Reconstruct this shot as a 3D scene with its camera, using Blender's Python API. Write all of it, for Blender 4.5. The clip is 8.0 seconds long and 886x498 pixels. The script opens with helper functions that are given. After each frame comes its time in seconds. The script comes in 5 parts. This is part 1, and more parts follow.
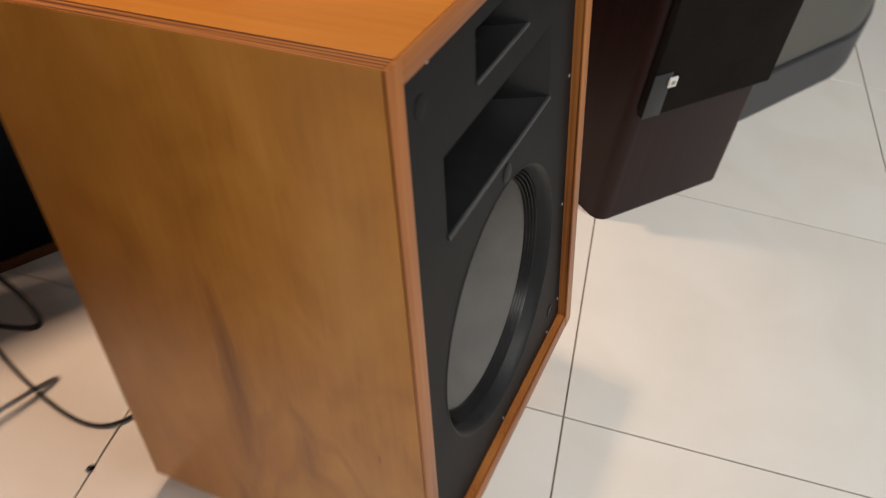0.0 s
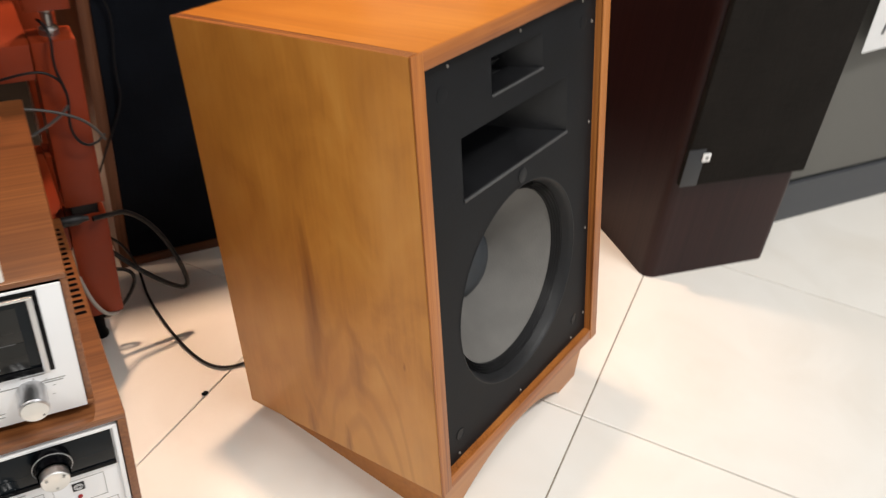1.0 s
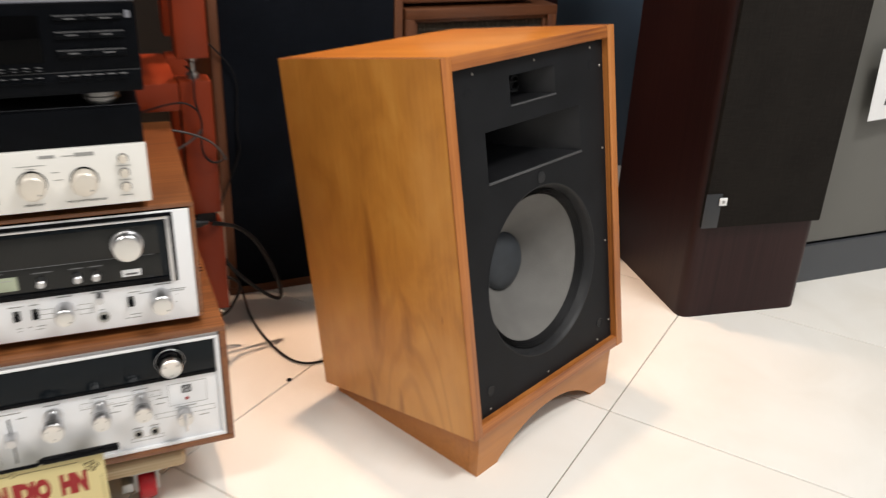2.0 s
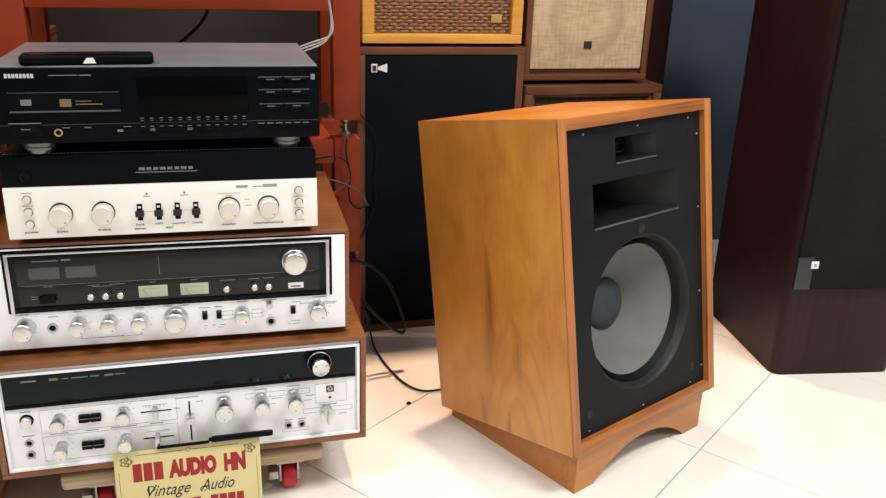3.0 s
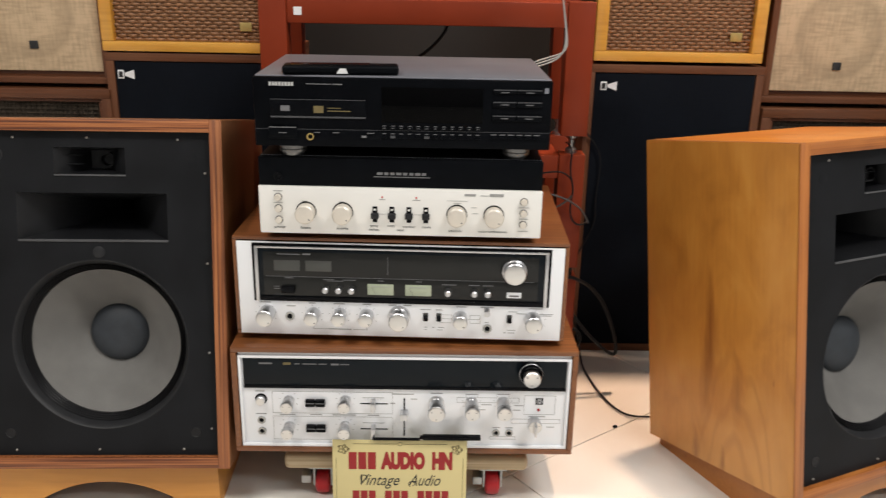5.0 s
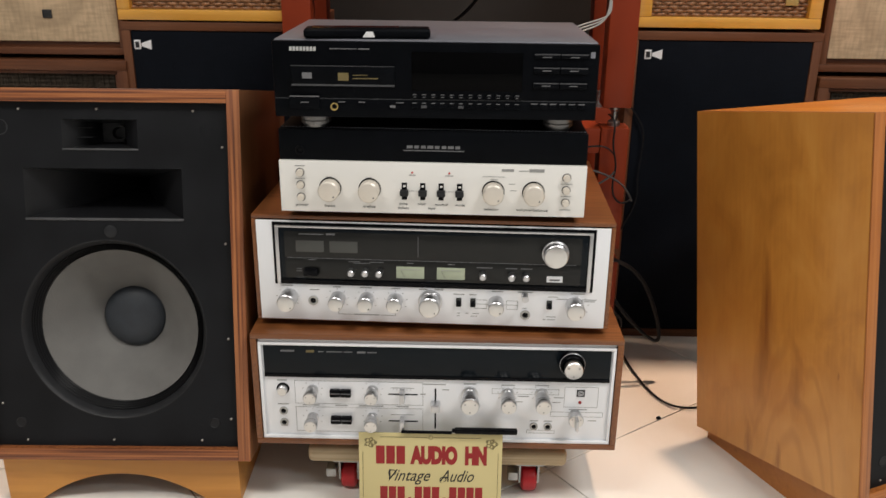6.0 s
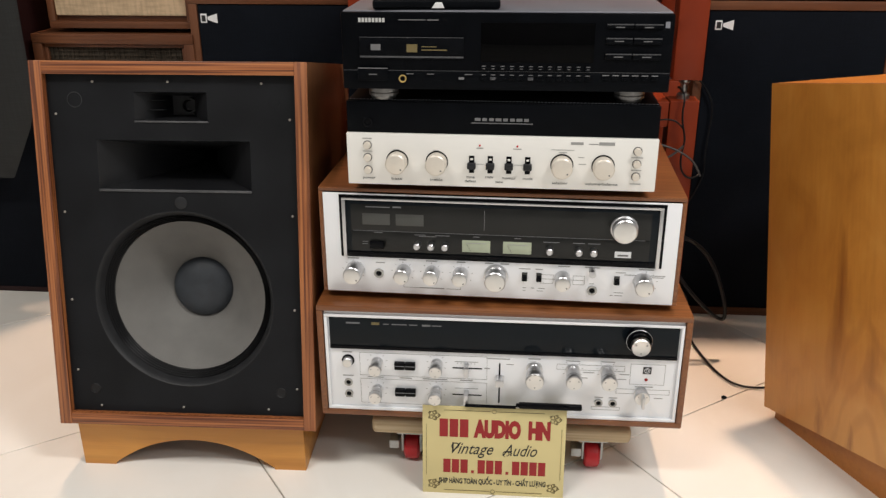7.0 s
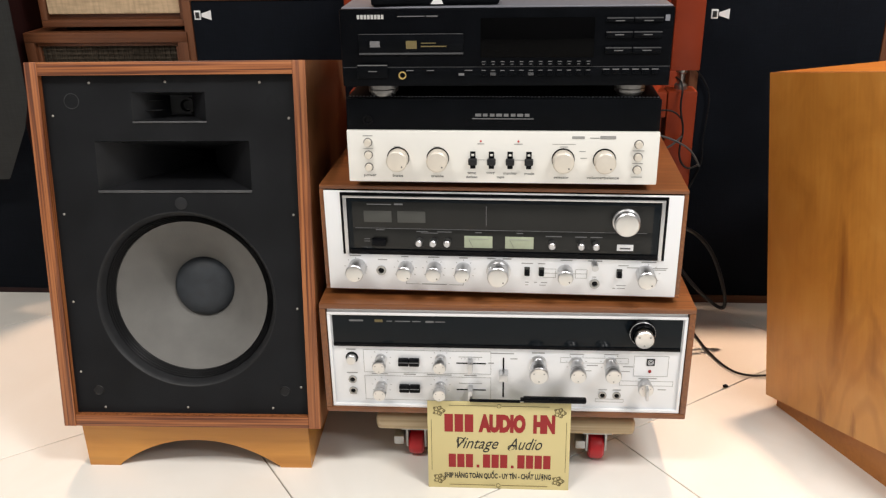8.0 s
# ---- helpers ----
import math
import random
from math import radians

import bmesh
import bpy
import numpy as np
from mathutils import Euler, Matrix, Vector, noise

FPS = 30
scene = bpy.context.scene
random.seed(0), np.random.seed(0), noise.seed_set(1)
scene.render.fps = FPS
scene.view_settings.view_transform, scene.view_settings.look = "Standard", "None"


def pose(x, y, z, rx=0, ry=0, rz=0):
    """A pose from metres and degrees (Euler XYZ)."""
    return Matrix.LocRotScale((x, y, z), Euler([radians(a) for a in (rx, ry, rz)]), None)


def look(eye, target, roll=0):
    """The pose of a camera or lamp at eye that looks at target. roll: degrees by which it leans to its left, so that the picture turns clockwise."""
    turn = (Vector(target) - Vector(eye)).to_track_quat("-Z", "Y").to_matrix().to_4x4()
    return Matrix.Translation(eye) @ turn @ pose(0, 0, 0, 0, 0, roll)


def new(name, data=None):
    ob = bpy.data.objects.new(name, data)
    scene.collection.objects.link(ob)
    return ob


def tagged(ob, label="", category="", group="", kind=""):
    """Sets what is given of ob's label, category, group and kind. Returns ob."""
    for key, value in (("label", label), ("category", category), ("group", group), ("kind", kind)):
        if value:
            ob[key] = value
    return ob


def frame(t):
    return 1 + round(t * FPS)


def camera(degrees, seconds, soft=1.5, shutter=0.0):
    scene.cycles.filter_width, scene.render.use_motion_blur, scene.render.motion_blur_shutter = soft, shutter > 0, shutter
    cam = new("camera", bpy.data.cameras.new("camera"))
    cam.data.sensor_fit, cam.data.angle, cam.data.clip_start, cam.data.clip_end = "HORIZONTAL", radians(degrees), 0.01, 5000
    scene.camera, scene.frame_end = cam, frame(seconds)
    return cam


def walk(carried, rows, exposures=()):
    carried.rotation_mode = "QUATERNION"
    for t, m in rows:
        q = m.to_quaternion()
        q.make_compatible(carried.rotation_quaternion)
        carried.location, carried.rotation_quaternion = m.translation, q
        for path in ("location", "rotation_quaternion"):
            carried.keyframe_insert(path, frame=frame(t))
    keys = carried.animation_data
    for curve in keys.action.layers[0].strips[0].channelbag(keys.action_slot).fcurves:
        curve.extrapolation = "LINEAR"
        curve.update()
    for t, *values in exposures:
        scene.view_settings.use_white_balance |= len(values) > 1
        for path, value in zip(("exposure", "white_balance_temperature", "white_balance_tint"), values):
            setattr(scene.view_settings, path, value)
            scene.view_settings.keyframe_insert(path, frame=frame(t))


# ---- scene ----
SOFT, SHUTTER, EXPOSURES = 1.25, 0.6, ((0.0, -0.80), (0.5, -0.36), (1.0, -0.20), (1.2, -0.28), (2.3, -0.14), (2.5, -0.14), (3.0, 0.10), (3.5, 0.18), (4.5, 0.02), (6.0, -0.43), (6.5, -0.36), (7.0, -0.28), (7.5, -0.20), (8.0, -0.02))
cam = camera(55.53, 8.0, SOFT, SHUTTER)
# seconds, eye x y z in metres, heading, pitch and roll in degrees
PATH = [
    (0, 0.3655, -0.3042, 0.8689, -46.597, -43.963, 9.034),
    (0.5, 0.3289, -0.5196, 0.9245, -35.851, -40.251, 5.683),
    (1, 0.2743, -0.6206, 0.9263, -32.803, -36.068, 6.180),
    (1.2, 0.2622, -0.6610, 0.8780, -31.569, -33.675, 6.686),
    (2.3, 0.1736, -1.0732, 0.8546, -20.511, -23.415, 1.376),
    (2.5, 0.1472, -1.1195, 0.8528, -18.564, -22.400, 1.674),
    (3, 0.1184, -1.1569, 0.8614, -15.840, -19.932, 1.947),
    (3.5, 0.1251, -1.1504, 0.8568, -15.457, -20.042, 1.206),
    (4, 0.1225, -1.1508, 0.8579, -14.357, -20.296, 1.461),
    (4.5, 0.1058, -1.1646, 0.8580, -7.679, -19.062, 1.805),
    (4.7, 0.1021, -1.1707, 0.8590, -3.282, -18.927, 1.933),
    (5.8, 0.0875, -1.0877, 0.8303, 0.580, -19.961, 0.654),
    (6, 0.0879, -1.0726, 0.8253, 0.961, -20.467, 0.634),
    (6.5, 0.0729, -1.0709, 0.8224, 3.278, -21.463, 0.882),
    (7, 0.0680, -1.0688, 0.8201, 4.738, -22.115, -0.199),
    (7.5, 0.0583, -1.0671, 0.8238, 4.715, -22.630, -0.908),
    (8, 0.0553, -1.0653, 0.8290, 4.248, -22.866, -1.056),
]
walk(cam, [(t, pose(x, y, z, 0, 0, yaw) @ pose(0, 0, 0, 90 + pitch) @ pose(0, 0, 0, 0, 0, roll)) for t, x, y, z, yaw, pitch, roll in PATH], EXPOSURES)

# ---- light: ceiling panel and downlights of the shop, two unseen fills added ----
world = bpy.data.worlds.new("world")
scene.world = world
world.use_nodes = True
world.node_tree.nodes["Background"].inputs[0].default_value = (0.9, 0.95, 1.0, 1)
world.node_tree.nodes["Background"].inputs[1].default_value = 0.02


def area_lamp(name, x, y, z, sx, sy, watts, colour, tx=None, ty=None, tz=0.0, spread=180):
    data = bpy.data.lights.new(name, "AREA")
    data.spread = radians(spread)
    data.shape, data.size, data.size_y, data.energy, data.color = "RECTANGLE", sx, sy, watts, colour
    ob = new(name, data)
    ob.matrix_world = look((x, y, z), (x if tx is None else tx, y + 0.001 if ty is None else ty, tz))
    return ob


area_lamp("panel_lamp_front", 1.45, -1.0, 2.84, 0.9, 0.3, 66, (1.0, 0.975, 0.935))
# added fill from the left, brightens the fronts of the stack
area_lamp("fill_lamp_side", -1.1, -1.40, 2.84, 1.2, 0.3, 54, (1.0, 0.965, 0.915))
area_lamp("downlight_east", 0.64, 0.84, 2.84, 0.14, 0.12, 9.5, (1.0, 0.66, 0.45), spread=50)
area_lamp("downlight_west", -0.75, 0.84, 2.84, 0.14, 0.12, 7.0, (1.0, 0.66, 0.45), spread=60)
# added cool fill from behind the camera, no known fixture
area_lamp("fill_lamp_rear", 1.9, -2.4, 2.84, 1.2, 0.3, 26, (0.95, 0.97, 1.0))


# ---- materials ----
def nodes_of(name):
    m = bpy.data.materials.new(name)
    m.use_nodes = True
    t = m.node_tree
    return m, t, t.nodes["Principled BSDF"]


def node(t, kind, **kw):
    n = t.nodes.new(kind)
    for k, v in kw.items():
        n.inputs[k.replace("_", " ")].default_value = v
    return n


def plain(name, colour, rough=0.5, metal=0.0, vary=0.12, scale=30.0, bump=0.05, grain=400.0, coat=0.0, spec=0.5):
    """A painted, moulded or metal surface: blotches, fine grain and slight unevenness."""
    m, t, b = nodes_of(name)
    co = t.nodes.new("ShaderNodeTexCoord")
    n1 = node(t, "ShaderNodeTexNoise", Scale=scale, Detail=4.0)
    n2 = node(t, "ShaderNodeTexNoise", Scale=grain, Detail=2.0)
    t.links.new(co.outputs["Object"], n1.inputs["Vector"])
    t.links.new(co.outputs["Object"], n2.inputs["Vector"])
    ramp = t.nodes.new("ShaderNodeValToRGB")
    lo = [max(0.0, c * (1 - vary)) for c in colour]
    hi = [min(1.0, c * (1 + vary)) for c in colour]
    ramp.color_ramp.elements[0].position, ramp.color_ramp.elements[1].position = 0.3, 0.7
    ramp.color_ramp.elements[0].color, ramp.color_ramp.elements[1].color = (*lo, 1), (*hi, 1)
    t.links.new(n1.outputs["Fac"], ramp.inputs["Fac"])
    t.links.new(ramp.outputs["Color"], b.inputs["Base Color"])
    mr = node(t, "ShaderNodeMapRange")
    mr.inputs["To Min"].default_value, mr.inputs["To Max"].default_value = max(0.02, rough - 0.08), min(1.0, rough + 0.08)
    t.links.new(n1.outputs["Fac"], mr.inputs["Value"])
    t.links.new(mr.outputs["Result"], b.inputs["Roughness"])
    b.inputs["Metallic"].default_value = metal
    b.inputs["Coat Weight"].default_value, b.inputs["Coat Roughness"].default_value = coat, 0.14
    b.inputs["Specular IOR Level"].default_value = spec
    if bump:
        bp = node(t, "ShaderNodeBump", Strength=bump, Distance=0.001)
        t.links.new(n2.outputs["Fac"], bp.inputs["Height"])
        t.links.new(bp.outputs["Normal"], b.inputs["Normal"])
    return m


def wood(name, dark, mid, light, axis="z", fine=220.0, along=5.0, blotch=5.0, rough=0.4, contrast=0.5, streak=0.5, coat=0.15, spread=0.175, cloudy=0.75, plume=None, mottle=0.6, spec=0.5, arches=None):
    """Veneer or solid wood with its grain along one axis: fine lines, broad figure and a few dark streaks."""
    m, t, b = nodes_of(name)
    co = t.nodes.new("ShaderNodeTexCoord")
    def stretched(across, length, detail, distortion=0.0):
        mp = t.nodes.new("ShaderNodeMapping")
        mp.inputs["Scale"].default_value = [length if a == axis else across for a in "xyz"]
        t.links.new(co.outputs["Object"], mp.inputs["Vector"])
        n = node(t, "ShaderNodeTexNoise", Scale=1.0, Detail=detail, Distortion=distortion)
        t.links.new(mp.outputs["Vector"], n.inputs["Vector"])
        return n
    lines = stretched(fine, along, 3.0)
    figure = stretched(blotch * 3.0, blotch * mottle, 5.0, 0.8)
    cloud = stretched(blotch * 1.6, blotch * 1.3, 3.0)
    dashes = stretched(fine * 0.35, along * 0.7, 2.0, 0.3)
    mix = t.nodes.new("ShaderNodeMix")
    mix.data_type = "FLOAT"
    mix.inputs[0].default_value = contrast
    t.links.new(figure.outputs["Fac"], mix.inputs[2])
    t.links.new(lines.outputs["Fac"], mix.inputs[3])
    ramp = t.nodes.new("ShaderNodeValToRGB")
    e = ramp.color_ramp.elements
    e[0].position, e[0].color = 0.5 - spread, (*dark, 1)
    e[1].position, e[1].color = 0.5 + spread, (*light, 1)
    k = e.new(0.5)
    k.color = (*mid, 1)
    t.links.new(mix.outputs[0], ramp.inputs["Fac"])
    cr = t.nodes.new("ShaderNodeMapRange")
    for s, v in (("From Min", 0.35), ("From Max", 0.7), ("To Min", 0.0), ("To Max", cloudy)):
        cr.inputs[s].default_value = v
    t.links.new(cloud.outputs["Fac"], cr.inputs["Value"])
    m1 = t.nodes.new("ShaderNodeMix")
    m1.data_type = "RGBA"
    t.links.new(cr.outputs["Result"], m1.inputs[0])
    t.links.new(ramp.outputs["Color"], m1.inputs[6])
    m1.inputs[7].default_value = (*[0.55 * d + 0.45 * c for d, c in zip(dark, mid)], 1)
    sr = t.nodes.new("ShaderNodeMapRange")
    for s, v in (("From Min", 0.62), ("From Max", 0.78), ("To Min", 0.0), ("To Max", streak)):
        sr.inputs[s].default_value = v
    t.links.new(dashes.outputs["Fac"], sr.inputs["Value"])
    m2 = t.nodes.new("ShaderNodeMix")
    m2.data_type = "RGBA"
    t.links.new(sr.outputs["Result"], m2.inputs[0])
    t.links.new(m1.outputs[2], m2.inputs[6])
    m2.inputs[7].default_value = (*[d * 0.55 for d in dark], 1)
    colour = m2.outputs[2]
    if plume:
        # darker flames and paler patches (amount below 0) in the figure, round (y, z), breaking up with the grain
        for py, pz, wy, wz, amount in plume:
            mp = t.nodes.new("ShaderNodeMapping")
            mp.vector_type = "TEXTURE"
            mp.inputs["Location"].default_value, mp.inputs["Scale"].default_value = (0.0, py, pz), (10.0, wy, wz)
            t.links.new(co.outputs["Object"], mp.inputs["Vector"])
            wob = node(t, "ShaderNodeTexNoise", Scale=1.6, Detail=3.0)
            t.links.new(mp.outputs["Vector"], wob.inputs["Vector"])
            ad = t.nodes.new("ShaderNodeVectorMath")
            ad.operation = "MULTIPLY_ADD"
            t.links.new(wob.outputs["Color"], ad.inputs[0])
            ad.inputs[1].default_value = (0.0, 1.1, 1.1)
            t.links.new(mp.outputs["Vector"], ad.inputs[2])
            sub = t.nodes.new("ShaderNodeVectorMath")
            sub.operation = "SUBTRACT"
            t.links.new(ad.outputs[0], sub.inputs[0])
            sub.inputs[1].default_value = (0.0, 0.55, 0.55)
            gr = t.nodes.new("ShaderNodeTexGradient")
            gr.gradient_type = "SPHERICAL"
            t.links.new(sub.outputs[0], gr.inputs["Vector"])
            fac = t.nodes.new("ShaderNodeMath")
            fac.operation = "MULTIPLY"
            t.links.new(gr.outputs["Fac"], fac.inputs[0])
            fac.inputs[1].default_value = abs(amount)
            m3 = t.nodes.new("ShaderNodeMix")
            m3.data_type = "RGBA"
            t.links.new(fac.outputs[0], m3.inputs[0])
            t.links.new(colour, m3.inputs[6])
            m3.inputs[7].default_value = (dark[0] * 0.62, dark[1] * 0.5, dark[2] * 0.5, 1) if amount > 0 else (light[0] * 1.05, light[1] * 1.14, light[2] * 1.7, 1)
            colour = m3.outputs[2]
    if arches:
        # nested cathedral lines of the flat-sawn figure, round (y, z)
        py, pz, wy, wz, count, amount = arches
        mp = t.nodes.new("ShaderNodeMapping")
        mp.vector_type = "TEXTURE"
        mp.inputs["Location"].default_value, mp.inputs["Scale"].default_value = (0.0, py, pz), (10.0, wy, wz)
        t.links.new(co.outputs["Object"], mp.inputs["Vector"])
        wob = node(t, "ShaderNodeTexNoise", Scale=1.3, Detail=2.0)
        t.links.new(mp.outputs["Vector"], wob.inputs["Vector"])
        ad = t.nodes.new("ShaderNodeVectorMath")
        ad.operation = "MULTIPLY_ADD"
        t.links.new(wob.outputs["Color"], ad.inputs[0])
        ad.inputs[1].default_value = (0.0, 0.5, 0.5)
        t.links.new(mp.outputs["Vector"], ad.inputs[2])
        gr = t.nodes.new("ShaderNodeTexGradient")
        gr.gradient_type = "SPHERICAL"
        t.links.new(ad.outputs[0], gr.inputs["Vector"])
        ring = t.nodes.new("ShaderNodeMath")
        ring.operation = "MULTIPLY"
        t.links.new(gr.outputs["Fac"], ring.inputs[0])
        ring.inputs[1].default_value = count * 2 * math.pi
        wave = t.nodes.new("ShaderNodeMath")
        wave.operation = "SINE"
        t.links.new(ring.outputs[0], wave.inputs[0])
        lim = t.nodes.new("ShaderNodeMapRange")
        for k, v in (("From Min", 0.1), ("From Max", 1.0), ("To Min", 0.0), ("To Max", amount)):
            lim.inputs[k].default_value = v
        t.links.new(wave.outputs[0], lim.inputs["Value"])
        rough_line = t.nodes.new("ShaderNodeMath")
        rough_line.operation = "MULTIPLY"
        t.links.new(lim.outputs["Result"], rough_line.inputs[0])
        t.links.new(figure.outputs["Fac"], rough_line.inputs[1])
        m4 = t.nodes.new("ShaderNodeMix")
        m4.data_type = "RGBA"
        t.links.new(rough_line.outputs[0], m4.inputs[0])
        t.links.new(colour, m4.inputs[6])
        m4.inputs[7].default_value = (dark[0] * 0.7, dark[1] * 0.6, dark[2] * 0.6, 1)
        colour = m4.outputs[2]
    t.links.new(colour, b.inputs["Base Color"])
    b.inputs["Roughness"].default_value = rough
    b.inputs["Coat Weight"].default_value, b.inputs["Coat Roughness"].default_value = coat, 0.25
    b.inputs["Specular IOR Level"].default_value = spec
    bp = node(t, "ShaderNodeBump", Strength=0.12, Distance=0.0006)
    t.links.new(lines.outputs["Fac"], bp.inputs["Height"])
    t.links.new(bp.outputs["Normal"], b.inputs["Normal"])
    return m


def cloth(name, colour, vary, pitch=900.0, rough=0.95, slub=0.0, ring=None):
    """Woven grille cloth: crossing threads, with uneven slubs for the coarse kind."""
    m, t, b = nodes_of(name)
    co = t.nodes.new("ShaderNodeTexCoord")
    w = []
    for sc in ((pitch, 6.0, 25.0), (25.0, 6.0, pitch)):
        mp = t.nodes.new("ShaderNodeMapping")
        mp.inputs["Scale"].default_value = sc
        t.links.new(co.outputs["Object"], mp.inputs["Vector"])
        n = node(t, "ShaderNodeTexNoise", Scale=1.0, Detail=3.0)
        t.links.new(mp.outputs["Vector"], n.inputs["Vector"])
        w.append(n)
    big = node(t, "ShaderNodeTexNoise", Scale=9.0, Detail=3.0)
    t.links.new(co.outputs["Object"], big.inputs["Vector"])
    add = t.nodes.new("ShaderNodeMath")
    add.operation = "MULTIPLY"
    t.links.new(w[0].outputs["Fac"], add.inputs[0])
    t.links.new(w[1].outputs["Fac"], add.inputs[1])
    ad2 = t.nodes.new("ShaderNodeMath")
    ad2.operation = "MULTIPLY_ADD"
    t.links.new(big.outputs["Fac"], ad2.inputs[0])
    ad2.inputs[1].default_value = 0.25 + slub
    t.links.new(add.outputs[0], ad2.inputs[2])
    ramp = t.nodes.new("ShaderNodeValToRGB")
    ramp.color_ramp.elements[0].position, ramp.color_ramp.elements[1].position = 0.28, 0.55
    ramp.color_ramp.elements[0].color = (*[c * (1 - vary) for c in colour], 1)
    ramp.color_ramp.elements[1].color = (*[min(1, c * (1 + vary)) for c in colour], 1)
    t.links.new(ad2.outputs[0], ramp.inputs["Fac"])
    colour_out = ramp.outputs["Color"]
    if ring:
        # dust print of the driver behind the cloth: a faint uneven ring round (x, z)
        px, pz, r = ring
        mp = t.nodes.new("ShaderNodeMapping")
        mp.vector_type = "TEXTURE"
        mp.inputs["Location"].default_value, mp.inputs["Scale"].default_value = (px, 0.0, pz), (r, 10.0, r)
        t.links.new(co.outputs["Object"], mp.inputs["Vector"])
        gr = t.nodes.new("ShaderNodeTexGradient")
        gr.gradient_type = "SPHERICAL"
        t.links.new(mp.outputs["Vector"], gr.inputs["Vector"])
        band = t.nodes.new("ShaderNodeValToRGB")
        band.color_ramp.elements[0].position, band.color_ramp.elements[0].color = 0.0, (0, 0, 0, 1)
        band.color_ramp.elements[1].position, band.color_ramp.elements[1].color = 0.55, (0.05, 0.05, 0.05, 1)
        peak = band.color_ramp.elements.new(0.16)
        peak.color = (0.8, 0.8, 0.8, 1)
        t.links.new(gr.outputs["Fac"], band.inputs["Fac"])
        amount = t.nodes.new("ShaderNodeMath")
        amount.operation = "MULTIPLY"
        t.links.new(band.outputs["Color"], amount.inputs[0])
        t.links.new(big.outputs["Fac"], amount.inputs[1])
        m5 = t.nodes.new("ShaderNodeMix")
        m5.data_type = "RGBA"
        t.links.new(amount.outputs[0], m5.inputs[0])
        t.links.new(colour_out, m5.inputs[6])
        m5.inputs[7].default_value = (*[c * 0.55 for c in colour], 1)
        colour_out = m5.outputs[2]
    t.links.new(colour_out, b.inputs["Base Color"])
    b.inputs["Roughness"].default_value, b.inputs["Specular IOR Level"].default_value = rough, 0.08
    bp = node(t, "ShaderNodeBump", Strength=0.3, Distance=0.0008)
    t.links.new(add.outputs[0], bp.inputs["Height"])
    t.links.new(bp.outputs["Normal"], b.inputs["Normal"])
    return m


def tile_stone():
    """Polished cream porcelain with soft clouds and faint veins, each tile a little different."""
    m, t, b = nodes_of("polished_tile")
    co = t.nodes.new("ShaderNodeTexCoord")
    info = t.nodes.new("ShaderNodeObjectInfo")
    off = t.nodes.new("ShaderNodeVectorMath")
    off.operation = "MULTIPLY_ADD"
    t.links.new(info.outputs["Random"], off.inputs[0])
    off.inputs[1].default_value = (37.0, 19.0, 11.0)
    t.links.new(co.outputs["Object"], off.inputs[2])
    n1 = node(t, "ShaderNodeTexNoise", Scale=4.5, Detail=6.0, Distortion=1.2)
    n2 = node(t, "ShaderNodeTexNoise", Scale=2.2, Detail=3.0)
    for n in (n1, n2):
        t.links.new(off.outputs[0], n.inputs["Vector"])
    ramp = t.nodes.new("ShaderNodeValToRGB")
    e = ramp.color_ramp.elements
    e[0].position, e[0].color = 0.3, (0.785, 0.745, 0.68, 1)
    e[1].position, e[1].color = 0.62, (0.84, 0.81, 0.755, 1)
    t.links.new(n1.outputs["Fac"], ramp.inputs["Fac"])
    m1 = t.nodes.new("ShaderNodeMix")
    m1.data_type = "RGBA"
    mr = t.nodes.new("ShaderNodeMapRange")
    for s, v in (("From Min", 0.4), ("From Max", 0.65), ("To Min", 0.0), ("To Max", 0.5)):
        mr.inputs[s].default_value = v
    t.links.new(n2.outputs["Fac"], mr.inputs["Value"])
    t.links.new(mr.outputs["Result"], m1.inputs[0])
    t.links.new(ramp.outputs["Color"], m1.inputs[6])
    m1.inputs[7].default_value = (0.85, 0.84, 0.81, 1)
    t.links.new(m1.outputs[2], b.inputs["Base Color"])
    rr = t.nodes.new("ShaderNodeMapRange")
    rr.inputs["To Min"].default_value, rr.inputs["To Max"].default_value = 0.16, 0.3
    t.links.new(n1.outputs["Fac"], rr.inputs["Value"])
    t.links.new(rr.outputs["Result"], b.inputs["Roughness"])
    b.inputs["Specular IOR Level"].default_value = 0.45
    return m


def glass_dark(name, colour=(0.0055, 0.0080, 0.0105), rough=0.06, spec=0.16):
    """Smoked dial glass over a black field."""
    m, t, b = nodes_of(name)
    b.inputs["Base Color"].default_value = (*colour, 1)
    b.inputs["Roughness"].default_value = rough
    b.inputs["Specular IOR Level"].default_value = spec
    return m


